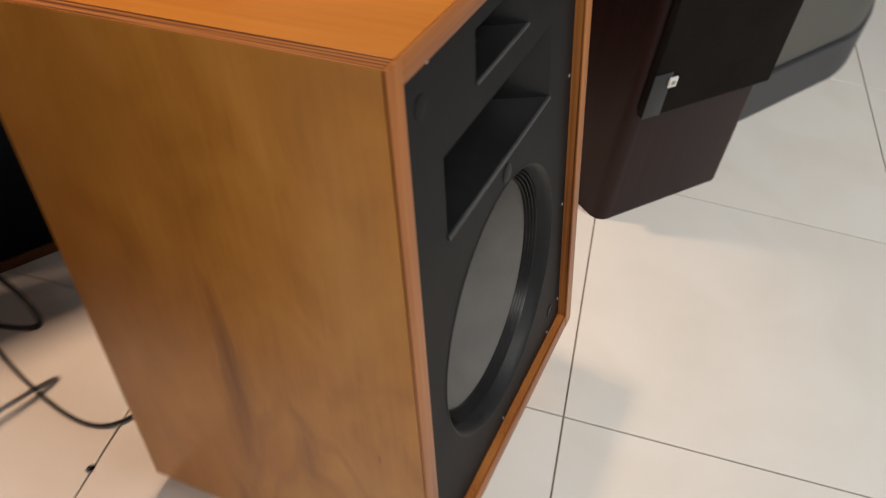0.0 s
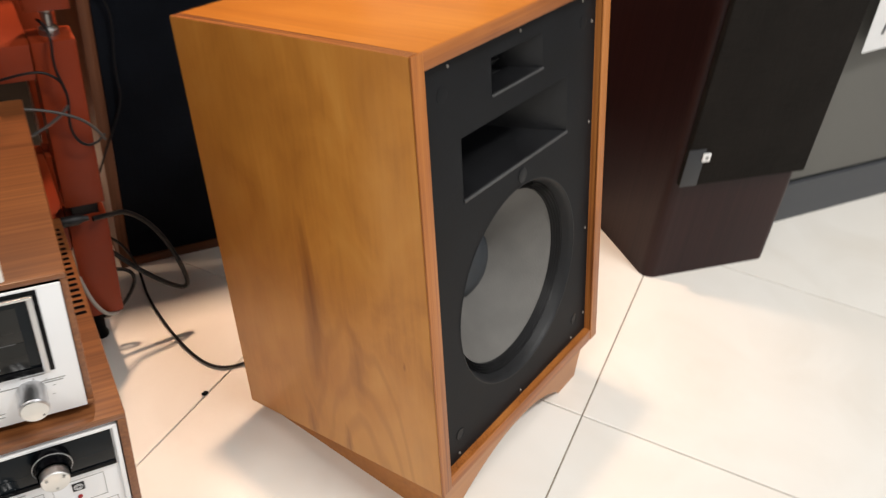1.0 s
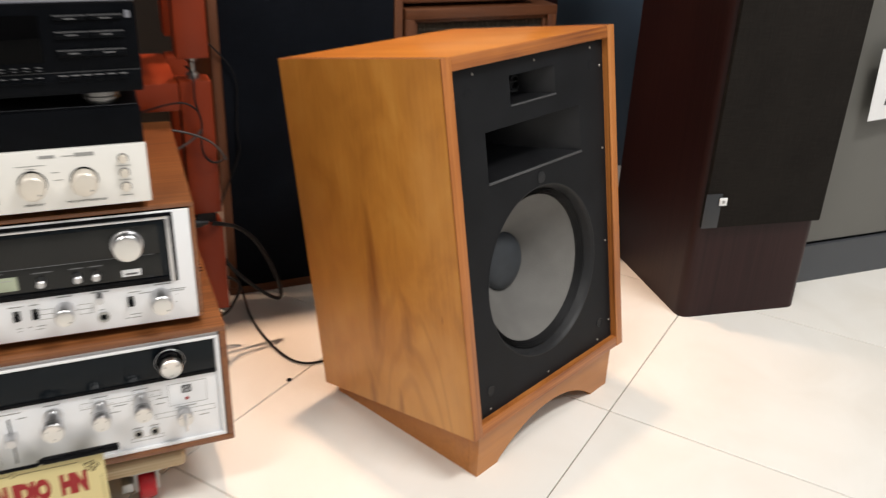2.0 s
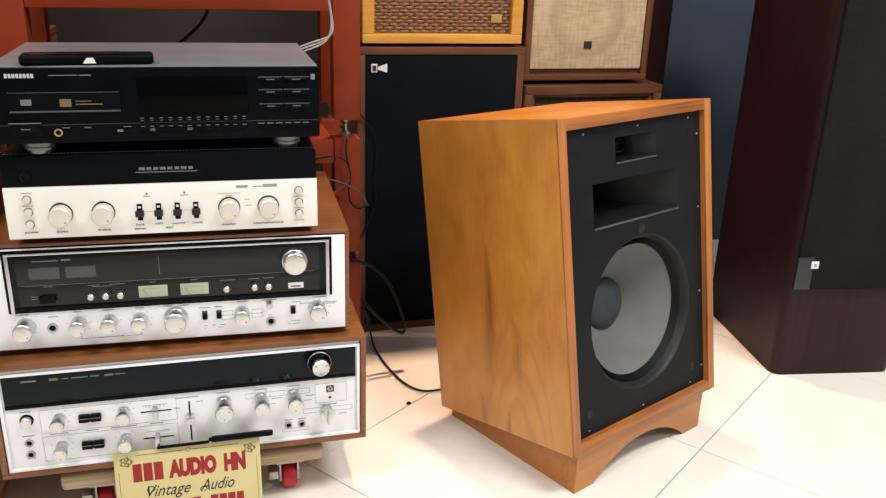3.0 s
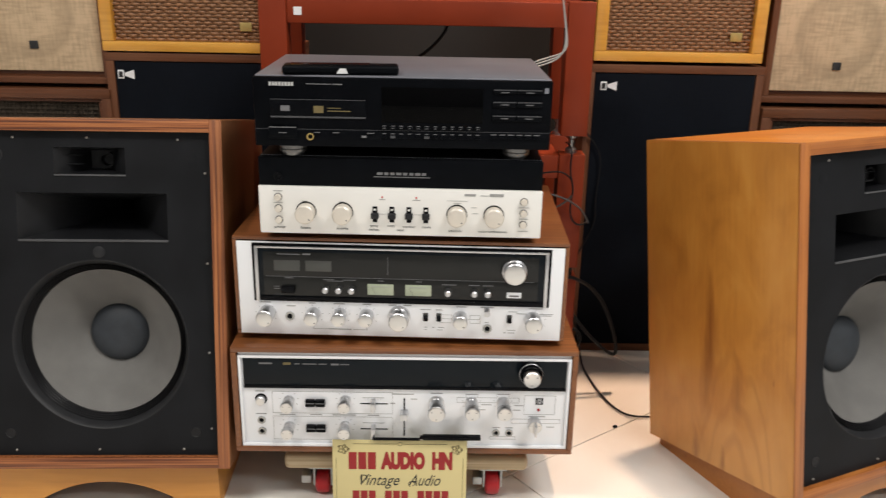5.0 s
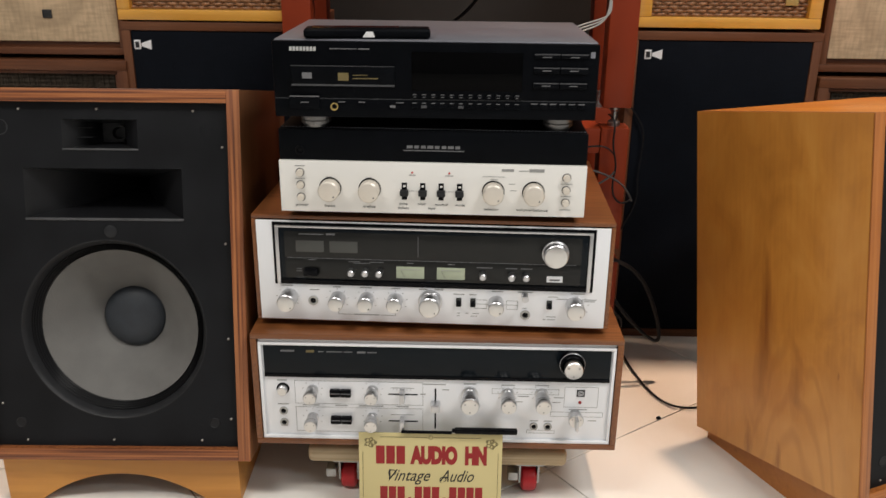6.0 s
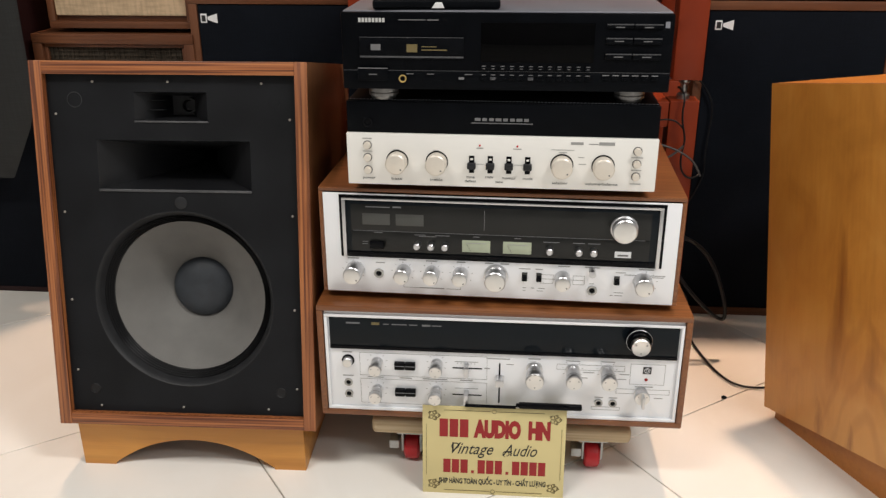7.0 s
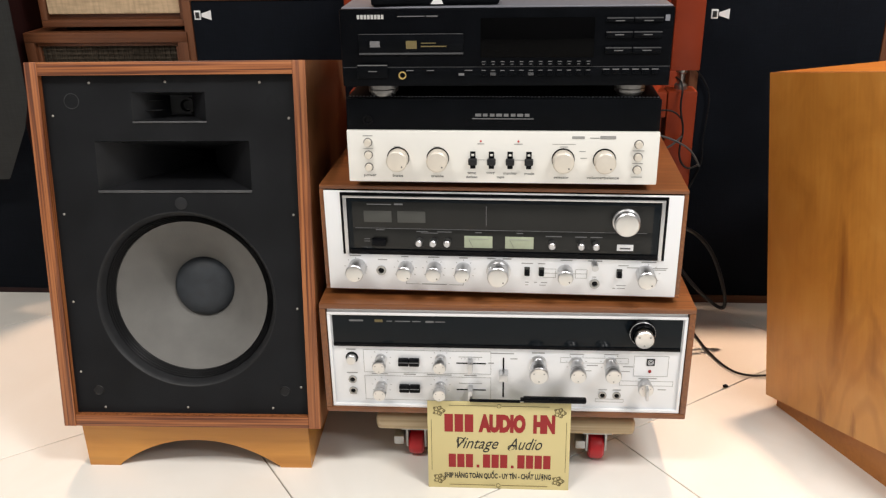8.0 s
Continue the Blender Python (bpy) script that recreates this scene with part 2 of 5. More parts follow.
def brushed(name, colour, rough=0.3, axis="x", turned=0.0):
    """Brushed metal, or metal turned on a lathe about y."""
    m, t, b = nodes_of(name)
    co = t.nodes.new("ShaderNodeTexCoord")
    mp = t.nodes.new("ShaderNodeMapping")
    mp.inputs["Scale"].default_value = [8.0 if a == axis else 900.0 for a in "xyz"]
    t.links.new(co.outputs["Object"], mp.inputs["Vector"])
    n = node(t, "ShaderNodeTexNoise", Scale=1.0, Detail=3.0)
    t.links.new(mp.outputs["Vector"], n.inputs["Vector"])
    mr = t.nodes.new("ShaderNodeMapRange")
    mr.inputs["To Min"].default_value, mr.inputs["To Max"].default_value = rough - 0.06, rough + 0.1
    t.links.new(n.outputs["Fac"], mr.inputs["Value"])
    t.links.new(mr.outputs["Result"], b.inputs["Roughness"])
    b.inputs["Base Color"].default_value, b.inputs["Metallic"].default_value = (*colour, 1), 1.0
    if turned:
        tg = t.nodes.new("ShaderNodeTangent")
        tg.direction_type, tg.axis = "RADIAL", "Y"
        t.links.new(tg.outputs["Tangent"], b.inputs["Tangent"])
        b.inputs["Anisotropic"].default_value = turned
    bp = node(t, "ShaderNodeBump", Strength=0.05, Distance=0.0004)
    t.links.new(n.outputs["Fac"], bp.inputs["Height"])
    t.links.new(bp.outputs["Normal"], b.inputs["Normal"])
    return m


# honey-coloured birch veneer of one floor speaker, redder walnut of its twin
PLUMES = ((0.15, -0.01, 0.16, 0.12, -0.75), (0.04, 0.06, 0.07, 0.12, -0.5), (0.05, 0.38, 0.04, 0.16, -0.25), (0.180, 0.245, 0.013, 0.115, 1.0), (0.176, 0.21, 0.022, 0.10, 0.5), (0.190, 0.15, 0.018, 0.10, 0.6), (0.118, 0.15, 0.016, 0.07, 0.6), (0.043, 0.181, 0.0025, 0.008, 0.8), (0.25, 0.30, 0.06, 0.12, 0.25), (0.215, 0.02, 0.010, 0.045, 0.7), (0.150, 0.010, 0.007, 0.04, 0.7))
HONEY = ((0.38, 0.143, 0.021), (0.53, 0.217, 0.034), (0.61, 0.282, 0.055))
HONEY_TOP = wood("honey_top_veneer", (0.46, 0.15, 0.02), (0.58, 0.21, 0.03), (0.65, 0.26, 0.045), "y", 160, 5, 4, 0.33, 0.35, 0.2, 0.3)
HONEY_V = wood("honey_veneer", *HONEY, "z", 150, 14, 4.6, 0.42, 0.22, 0.10, 0.1, 0.21, 0.6, PLUMES, 2.0, arches=(0.150, -0.06, 0.095, 0.36, 5, 0.42))
HONEY_EDGE_V = wood("ply_edge_upright", (0.20, 0.055, 0.012), (0.40, 0.135, 0.028), (0.50, 0.19, 0.045), "z", 420, 4, 4, 0.42, 0.45, 0.5, 0.1, 0.15, 0.3)
HONEY_EDGE_Y = wood("ply_edge_deep", (0.10, 0.028, 0.01), (0.36, 0.12, 0.03), (0.50, 0.20, 0.055), "y", 420, 4, 4, 0.42, 0.9, 0.8, 0.1, 0.10, 0.3)
HONEY_EDGE_H = wood("ply_edge_level", (0.18, 0.048, 0.012), (0.39, 0.130, 0.027), (0.49, 0.185, 0.044), "x", 300, 3, 4, 0.42, 0.55, 0.5, 0.1, 0.15, 0.3)
HONEY_BASE = wood("honey_base_board", (0.34, 0.115, 0.018), (0.46, 0.17, 0.03), (0.54, 0.22, 0.045), "x", 130, 4, 4, 0.38, 0.35, 0.3, 0.2)
WALNUT_V = wood("walnut_veneer", (0.12, 0.045, 0.018), (0.22, 0.09, 0.035), (0.29, 0.13, 0.05), "z", 200, 4, 3, 0.4, 0.5, 0.6, 0.12)
WALNUT_EDGE_V = wood("striped_edge_upright", (0.085, 0.022, 0.008), (0.290, 0.092, 0.028), (0.410, 0.150, 0.048), "z", 330, 3, 4, 0.45, 0.9, 0.5, 0.08, 0.10, 0.3)
WALNUT_EDGE_H = wood("striped_edge_level", (0.085, 0.022, 0.008), (0.290, 0.092, 0.028), (0.410, 0.150, 0.048), "x", 330, 3, 4, 0.45, 0.9, 0.5, 0.08, 0.10, 0.3)
TAN_BASE = wood("tan_base_board", (0.42, 0.165, 0.028), (0.60, 0.265, 0.05), (0.68, 0.34, 0.08), "x", 110, 4, 5, 0.42, 0.35, 0.4, 0.15)
CASE_WOOD = wood("receiver_walnut", (0.105, 0.033, 0.011), (0.200, 0.070, 0.021), (0.285, 0.110, 0.034), "x", 240, 3, 3, 0.35, 0.55, 0.5, 0.15)
CASE_WOOD_Y = wood("receiver_walnut_side", (0.105, 0.033, 0.011), (0.200, 0.070, 0.021), (0.285, 0.110, 0.034), "y", 240, 3, 3, 0.35, 0.55, 0.5, 0.15)
BROWN_H = wood("brown_cabinet_level", (0.070, 0.024, 0.011), (0.135, 0.050, 0.022), (0.19, 0.078, 0.035), "x", 200, 3, 3, 0.42, 0.5, 0.5, 0.03, spec=0.28)
BROWN_V = wood("brown_cabinet_upright", (0.070, 0.024, 0.011), (0.135, 0.050, 0.022), (0.19, 0.078, 0.035), "z", 200, 3, 3, 0.42, 0.5, 0.5, 0.03, spec=0.28)
MAHOGANY = wood("dark_mahogany_foil", (0.013, 0.0042, 0.0045), (0.023, 0.0078, 0.0078), (0.033, 0.0120, 0.0110), "z", 150, 2, 2, 0.42, 0.5, 0.3, 0.03, spec=0.22)
BAMBOO_FRAME = wood("yellow_lacquered_frame", (0.55, 0.24, 0.03), (0.72, 0.36, 0.055), (0.8, 0.44, 0.09), "x", 120, 4, 4, 0.3, 0.4, 0.3, 0.3)
RACK_RED = plain("red_brown_lacquer", (0.205, 0.027, 0.007), 0.42, 0, 0.14, 6, 0.04, 120, 0.0, 0.22)
PLY = wood("pale_plywood", (0.42, 0.30, 0.17), (0.58, 0.45, 0.28), (0.66, 0.54, 0.36), "x", 300, 3, 6, 0.6, 0.7, 0.4, 0.0)
BLACK_BAFFLE = plain("black_painted_baffle", (0.0084, 0.0090, 0.0104), 0.55, 0, 0.25, 14, 0.12, 260, 0.0, 0.15)
# paler than the horn: the lit lower edge is put into the colour
LIP_LIT = plain("lit_grey_horn_lip", (0.060, 0.061, 0.064), 0.45, 0, 0.2, 40, 0.05)
RING_BLACK = plain("black_trim_ring", (0.014, 0.0145, 0.016), 0.5, 0, 0.2, 60, 0.05, 400, 0.0, 0.3)
FOOT_METAL = plain("turned_foot_metal", (0.20, 0.195, 0.19), 0.4, 0.9, 0.1, 80, 0.03)
HORN_BLACK = plain("black_horn_plastic", (0.0085, 0.0088, 0.0100), 0.38, 0, 0.2, 40, 0.05, 400, 0.0, 0.36)
GLUE = plain("dried_glue", (0.026, 0.027, 0.028), 0.5, 0, 0.5, 160, 0.2)
SURROUND = plain("glossy_black_surround", (0.012, 0.012, 0.013), 0.33, 0, 0.2, 60, 0.05, 400, 0.0, 0.5)
RUBBER = plain("black_rubber", (0.008, 0.008, 0.009), 0.5, 0, 0.2, 60, 0.1, 400, 0.0, 0.3)
CONE_PAPER = plain("grey_cone_paper", (0.135, 0.13, 0.122), 0.8, 0, 0.10, 22, 0.25, 350)
CAP_DARK = plain("dark_dust_cap", (0.028, 0.033, 0.04), 0.6, 0, 0.18, 60, 0.2)
SCREW_STEEL = plain("dull_screw_steel", (0.36, 0.34, 0.31), 0.5, 1.0, 0.2, 200, 0.0)
SILVER_PANEL = plain("silver_panel", (0.82, 0.83, 0.85), 0.4, 0.08, 0.03, 8, 0.03, 900, 0.35)
WARM_SILVER = plain("champagne_panel", (0.79, 0.775, 0.735), 0.4, 0.08, 0.02, 8, 0.03, 900, 0.35)
CHROME = brushed("turned_aluminium", (0.62, 0.62, 0.63), 0.3)
KNOB_FACE = brushed("knob_face_aluminium", (0.76, 0.745, 0.72), 0.32, turned=0.75)
KNOB_CHAMPAGNE = plain("champagne_knob", (0.70, 0.645, 0.565), 0.40, 0.35, 0.04, 60, 0.03, 900)
DIAL_GLASS = glass_dark("smoked_dial_glass")
DISPLAY_GLASS = glass_dark("display_window", (0.0010, 0.0010, 0.0012), 0.05, 0.05)
DIAL_FIELD = plain("grey_dial_field", (0.011, 0.0112, 0.0105), 0.18, 0, 0.1, 12, 0.0, 300, 0.0, 0.3)
DIAL_PANE = plain("pale_dial_window", (0.062, 0.063, 0.058), 0.16, 0, 0.1, 12, 0.0, 300, 0.0, 0.35)
METER_FACE = plain("pale_green_meter", (0.36, 0.40, 0.29), 0.25, 0, 0.08, 60, 0.0, 300, 0.3)
BLACK_METAL = plain("black_enamel_metal", (0.0026, 0.0031, 0.0042), 0.42, 0.0, 0.2, 40, 0.06, 700, 0.0, 0.05)
BLACK_GLOSS = plain("black_gloss_plastic", (0.0024, 0.0026, 0.0036), 0.2, 0, 0.2, 40, 0.0, 400, 0.0, 0.10)
PANEL_BLACK = plain("black_moulded_panel", (0.0022, 0.0026, 0.0036), 0.36, 0.0, 0.2, 30, 0.04, 700, 0.0, 0.045)
GREY_METAL = plain("grey_painted_lid", (0.215, 0.22, 0.25), 0.32, 0.3, 0.06, 9, 0.03, 800)
GREY_PRINT = plain("grey_print", (0.30, 0.30, 0.29), 0.5, 0, 0.05, 40, 0)
FAINT_PRINT = plain("faint_grey_print", (0.055, 0.056, 0.06), 0.4, 0, 0.1, 40, 0)
DIM_PRINT = plain("dim_grey_print", (0.14, 0.14, 0.145), 0.5, 0, 0.05, 40, 0)
RING_DARK = plain("dark_ring", (0.16, 0.155, 0.15), 0.5, 0.2, 0.05, 40, 0)
PLATE_SLATE = plain("dark_slate_plate", (0.022, 0.024, 0.028), 0.45, 0, 0.06, 40, 0.04)
INK = plain("black_ink", (0.012, 0.012, 0.013), 0.5, 0, 0.1, 40, 0)
BRAND_GREY = plain("soft_white_print", (0.46, 0.46, 0.45), 0.5, 0, 0.03, 40, 0)
WHITE_PRINT = plain("white_print", (0.75, 0.75, 0.74), 0.5, 0, 0.03, 40, 0)
DARK_PRINT = plain("dark_print", (0.10, 0.10, 0.10), 0.5, 0, 0.05, 40, 0)
RED_PRINT = plain("red_print", (0.29, 0.010, 0.012), 0.45, 0, 0.06, 40, 0)
GOLD_PRINT = plain("gold_print", (0.42, 0.30, 0.10), 0.4, 0.3, 0.06, 60, 0)
GOLD_PLATE = plain("pale_gold_plate", (0.65, 0.555, 0.275), 0.34, 0.25, 0.04, 5, 0.02, 900)
OLIVE_PRINT = plain("olive_print", (0.15, 0.115, 0.045), 0.4, 0.1, 0.06, 60, 0)
RED_PLASTIC = plain("red_caster_plastic", (0.50, 0.012, 0.018), 0.35, 0, 0.1, 60, 0.03)
ZINC = plain("zinc_bracket", (0.42, 0.42, 0.41), 0.38, 1.0, 0.15, 80, 0.05)
BLACK_CLOTH = cloth("black_grille_cloth", (0.006, 0.0075, 0.011), 0.35, 1400)
BROWNBLACK_CLOTH = cloth("charcoal_grille_cloth", (0.0165, 0.0142, 0.0125), 0.35, 1400)
CREAM_CLOTH = cloth("cream_linen_grille", (0.49, 0.365, 0.235), 0.20, 170, 0.95, 0.22, (-0.005, 0.140, 0.100))
LATTICE_CLOTH = cloth("dark_lattice_cloth", (0.05, 0.04, 0.03), 0.5, 320)
GREY_CLOTH = cloth("grey_dust_cover", (0.062, 0.063, 0.062), 0.10, 900)
CANE = plain("woven_cane", (0.27, 0.128, 0.055), 0.6, 0, 0.3, 160, 0.3, 500)
CANE_DARK = plain("cane_backing", (0.12, 0.055, 0.025), 0.8, 0, 0.3, 120, 0.3)
BLUE_WALL = plain("slate_blue_wall_paint", (0.046, 0.070, 0.104), 0.7, 0, 0.08, 3, 0.15, 150, 0.0, 0.3)
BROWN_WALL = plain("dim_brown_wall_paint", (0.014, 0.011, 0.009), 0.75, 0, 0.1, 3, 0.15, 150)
# unseen walls and ceiling: tones chosen for how much light they bounce
GREY_WALL = plain("grey_wall_paint", (0.38, 0.38, 0.385), 0.75, 0, 0.05, 3, 0.1, 150)
CEILING = plain("white_ceiling_paint", (0.72, 0.72, 0.72), 0.8, 0, 0.04, 3, 0.1, 150)
COUNTER_GREY = plain("grey_laminate", (0.125, 0.122, 0.11), 0.5, 0, 0.06, 3, 0.03, 300)
PLINTH_GREY = plain("slate_plinth", (0.062, 0.066, 0.074), 0.5, 0, 0.06, 4, 0.04, 300)
PAPER = plain("white_paper", (0.80, 0.80, 0.80), 0.7, 0, 0.03, 30, 0.05)
GROUT = plain("grey_grout", (0.2875, 0.25, 0.2063), 0.9, 0, 0.2, 40, 0.2)
CABLE_BLACK = plain("black_cable", (0.008, 0.008, 0.009), 0.5, 0, 0.2, 80, 0.05, 400, 0.0, 0.25)
CABLE_GREY = plain("grey_cable", (0.055, 0.053, 0.052), 0.5, 0, 0.1, 80, 0.05)
CABLE_WHITE = plain("white_cable", (0.30, 0.29, 0.27), 0.5, 0, 0.1, 80, 0.05)
TILE = tile_stone()


# ---- mesh helpers ----
def box(x0, x1, y0, y1, z0, z1, bevel=0.0, seg=2):
    bm = bmesh.new()
    bmesh.ops.create_cube(bm, size=1, matrix=Matrix.LocRotScale(((x0 + x1) / 2, (y0 + y1) / 2, (z0 + z1) / 2), None, (x1 - x0, y1 - y0, z1 - z0)))
    if bevel:
        bmesh.ops.bevel(bm, geom=list(bm.edges), offset=bevel, segments=seg, affect="EDGES", profile=0.5)
    return bm


def lathe(profile, seg=32, axis="y"):
    """Turned shape: (radius, distance along the axis) pairs, closed at radius 0."""
    bm = bmesh.new()
    rings = []
    for r, d in profile:
        if r <= 1e-6:
            rings.append([bm.verts.new((0, d, 0))])
        else:
            rings.append([bm.verts.new((r * math.cos(a), d, r * math.sin(a))) for a in (2 * math.pi * i / seg for i in range(seg))])
    for a, b in zip(rings, rings[1:]):
        for i in range(seg):
            j = (i + 1) % seg
            f = [a[i % len(a)], a[j % len(a)], b[j % len(b)], b[i % len(b)]]
            f = list(dict.fromkeys(f))
            if len(f) > 2:
                bm.faces.new(f)
    bmesh.ops.recalc_face_normals(bm, faces=list(bm.faces))
    if axis == "x":
        bm.transform(Matrix.Rotation(radians(-90), 4, "Z"))
    elif axis == "z":
        bm.transform(Matrix.Rotation(radians(90), 4, "X"))
    return bm


def prism(points, depth, plane="xz", start=0.0):
    """An outline extruded: in the xz plane along y, or in the yz plane along x, or in the xy plane along z."""
    bm = bmesh.new()
    def at(u, v, d):
        return {"xz": (u, d, v), "yz": (d, u, v), "xy": (u, v, d)}[plane]
    a = [bm.verts.new(at(u, v, start)) for u, v in points]
    b = [bm.verts.new(at(u, v, start + depth)) for u, v in points]
    bm.faces.new(a)
    bm.faces.new(b)
    for i in range(len(points)):
        j = (i + 1) % len(points)
        bm.faces.new((a[i], a[j], b[j], b[i]))
    bmesh.ops.recalc_face_normals(bm, faces=list(bm.faces))
    return bm


def joined(*bms):
    out = bmesh.new()
    for b in bms:
        me = bpy.data.meshes.new("tmp")
        b.to_mesh(me)
        b.free()
        out.from_mesh(me)
        bpy.data.meshes.remove(me)
    return out


def moved(bm, x=0, y=0, z=0, rx=0, ry=0, rz=0):
    bm.transform(pose(x, y, z, rx, ry, rz))
    return bm


def mesh_of(name, bm, material, smooth=True):
    me = bpy.data.meshes.new(name)
    bm.to_mesh(me)
    bm.free()
    me.materials.append(material)
    if smooth:
        for p in me.polygons:
            p.use_smooth = True
        me.set_sharp_from_angle(angle=radians(32))
    return me


def part(name, bm, material, parent=None, label="", m=None):
    """One mesh object, under a thing or a part where parent is given."""
    ob = new(name, bm if isinstance(bm, bpy.types.Mesh) else mesh_of(name, bm, material))
    if parent is not None:
        ob.parent = parent
    if m is not None:
        ob.matrix_basis = m
    if label:
        ob["label"] = label
    return ob


def thing(name, m, label, category, group="", kind=""):
    ob = new(name)
    ob.empty_display_size = 0.05
    ob.matrix_basis = m
    return tagged(ob, label, category, group, kind)


def tube_mesh(name, points, radius, material, res=10):
    cu = bpy.data.curves.new(name, "CURVE")
    cu.dimensions, cu.bevel_depth, cu.bevel_resolution, cu.use_fill_caps = "3D", radius, 3, True
    sp = cu.splines.new("NURBS")
    sp.points.add(len(points) - 1)
    for p, c in zip(sp.points, points):
        p.co = (*c, 1)
    sp.use_endpoint_u, sp.order_u, sp.resolution_u = True, 4, res
    tmp = bpy.data.objects.new("tmp", cu)
    me = bpy.data.meshes.new_from_object(tmp)
    bpy.data.objects.remove(tmp)
    me.materials.clear()
    me.materials.append(material)
    for p in me.polygons:
        p.use_smooth = True
    return me


def text_mesh(name, words, material, x0, x1, z0, z1, y=0.0, shear=0.0, bold=0.0, fit=True):
    """Lettering in the built-in font, in the xz plane facing -y, fitted into a rectangle."""
    cu = bpy.data.curves.new(name, "FONT")
    cu.body, cu.extrude, cu.shear, cu.offset, cu.resolution_u = words, 0.01, shear, bold, 3
    tmp = bpy.data.objects.new("tmp", cu)
    scene.collection.objects.link(tmp)
    bpy.context.view_layer.update()
    me = bpy.data.meshes.new_from_object(tmp.evaluated_get(bpy.context.evaluated_depsgraph_get()))
    bpy.data.objects.remove(tmp)
    xs = [v.co.x for v in me.vertices]
    ys = [v.co.y for v in me.vertices]
    sx, sz = (x1 - x0) / (max(xs) - min(xs)), (z1 - z0) / (max(ys) - min(ys))
    lo_x, lo_y = min(xs), min(ys)
    for v in me.vertices:
        v.co = (x0 + (v.co.x - lo_x) * sx, y - v.co.z * 0.04, z0 + (v.co.y - lo_y) * sz)
    me.materials.clear()
    me.materials.append(material)
    return me


# ---- the room ----
FLOOR_TURN, PITCH = 36.3, 0.505
SHOP_X0, SHOP_X1, SHOP_Y0, SHOP_Y1, SHOP_TOP = -2.3, 3.1, -3.4, 1.06, 2.9
floor = tagged(part("floor", box(SHOP_X0, SHOP_X1, SHOP_Y0, SHOP_Y1, -0.12, -0.0035), GROUT), "polished cream floor tiles laid on the diagonal", "floor", kind="structure")
# south, west and east walls and ceiling are unseen, added to close the room
for nm, b, mt, lab in (
        ("wall_north_blue", box(0.95, SHOP_X1, SHOP_Y1, SHOP_Y1 + 0.12, -0.12, SHOP_TOP), BLUE_WALL, "slate blue painted wall behind the speakers"),
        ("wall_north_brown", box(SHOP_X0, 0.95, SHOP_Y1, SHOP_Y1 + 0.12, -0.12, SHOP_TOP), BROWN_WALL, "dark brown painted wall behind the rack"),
        ("wall_south", box(SHOP_X0, SHOP_X1, SHOP_Y0 - 0.12, SHOP_Y0, -0.12, SHOP_TOP), GREY_WALL, "unseen plain shop wall, its grey set for bounce light"),
        ("wall_west", box(SHOP_X0 - 0.12, SHOP_X0, SHOP_Y0 - 0.12, SHOP_Y1 + 0.12, -0.12, SHOP_TOP), GREY_WALL, "unseen plain shop wall, its grey set for bounce light"),
        ("wall_east", box(SHOP_X1, SHOP_X1 + 0.12, SHOP_Y0 - 0.12, SHOP_Y1 + 0.12, -0.12, SHOP_TOP), GREY_WALL, "unseen plain shop wall, its grey set for bounce light"),
        ("ceiling", box(SHOP_X0 - 0.12, SHOP_X1 + 0.12, SHOP_Y0 - 0.12, SHOP_Y1 + 0.12, SHOP_TOP, SHOP_TOP + 0.1), CEILING, "unseen plain white ceiling that bounces light")):
    tagged(part(nm, b, mt), lab, "ceiling" if nm == "ceiling" else "wall", kind="structure")


# ---- three-way horn floor speakers on sloping risers ----
W, H, D = 0.3967, 0.5447, 0.338
WX, WZ, WR = 0.201, 0.197, 0.1350
RIM, SET = 0.0185, 0.0113          # width of the front frame, depth of the front board behind it
HX0, HX1, HZ0, HZ1 = 0.0855, 0.3095, 0.3624, 0.4337
TX0, TX1, TZ0, TZ1 = 0.1445, 0.2501, 0.4612, 0.5020


def baffle_mesh():
    """Front board with a round hole for the woofer and two slots for the horns."""
    bm = bmesh.new()
    x0, x1, z0, z1 = RIM, W - RIM, RIM, H - RIM + 0.001
    q = 0.138
    def quad(a, b, c, d):
        if b - a > 1e-5 and d - c > 1e-5:
            bm.faces.new([bm.verts.new(p) for p in ((a, 0, c), (b, 0, c), (b, 0, d), (a, 0, d))])
    hx0, hx1, hz0, hz1 = HX0, HX1, HZ0, HZ1
    tx0, tx1, tz0, tz1 = TX0, TX1, TZ0, TZ1
    for a, b, c, d in ((x0, x1, z0, WZ - q), (x0, WX - q, WZ - q, WZ + q), (WX + q, x1, WZ - q, WZ + q), (x0, x1, WZ + q, hz0),
                       (x0, hx0, hz0, hz1), (hx1, x1, hz0, hz1), (x0, x1, hz1, tz0), (x0, tx0, tz0, tz1), (tx1, x1, tz0, tz1), (x0, x1, tz1, z1)):
        quad(a, b, c, d)
    n = 64
    rim, sq, back = [], [], []
    for i in range(n):
        a = 2 * math.pi * i / n
        c, s = math.cos(a), math.sin(a)
        k = q / max(abs(c), abs(s))
        rim.append(bm.verts.new((WX + WR * c, 0, WZ + WR * s)))
        back.append(bm.verts.new((WX + WR * c, 0.006, WZ + WR * s)))
        sq.append(bm.verts.new((WX + k * c, 0, WZ + k * s)))
    for i in range(n):
        j = (i + 1) % n
        bm.faces.new((sq[i], sq[j], rim[j], rim[i]))
        bm.faces.new((rim[i], rim[j], back[j], back[i]))
    bmesh.ops.translate(bm, verts=list(bm.verts), vec=(0, SET, 0))
    bmesh.ops.recalc_face_normals(bm, faces=list(bm.faces))
    return bm


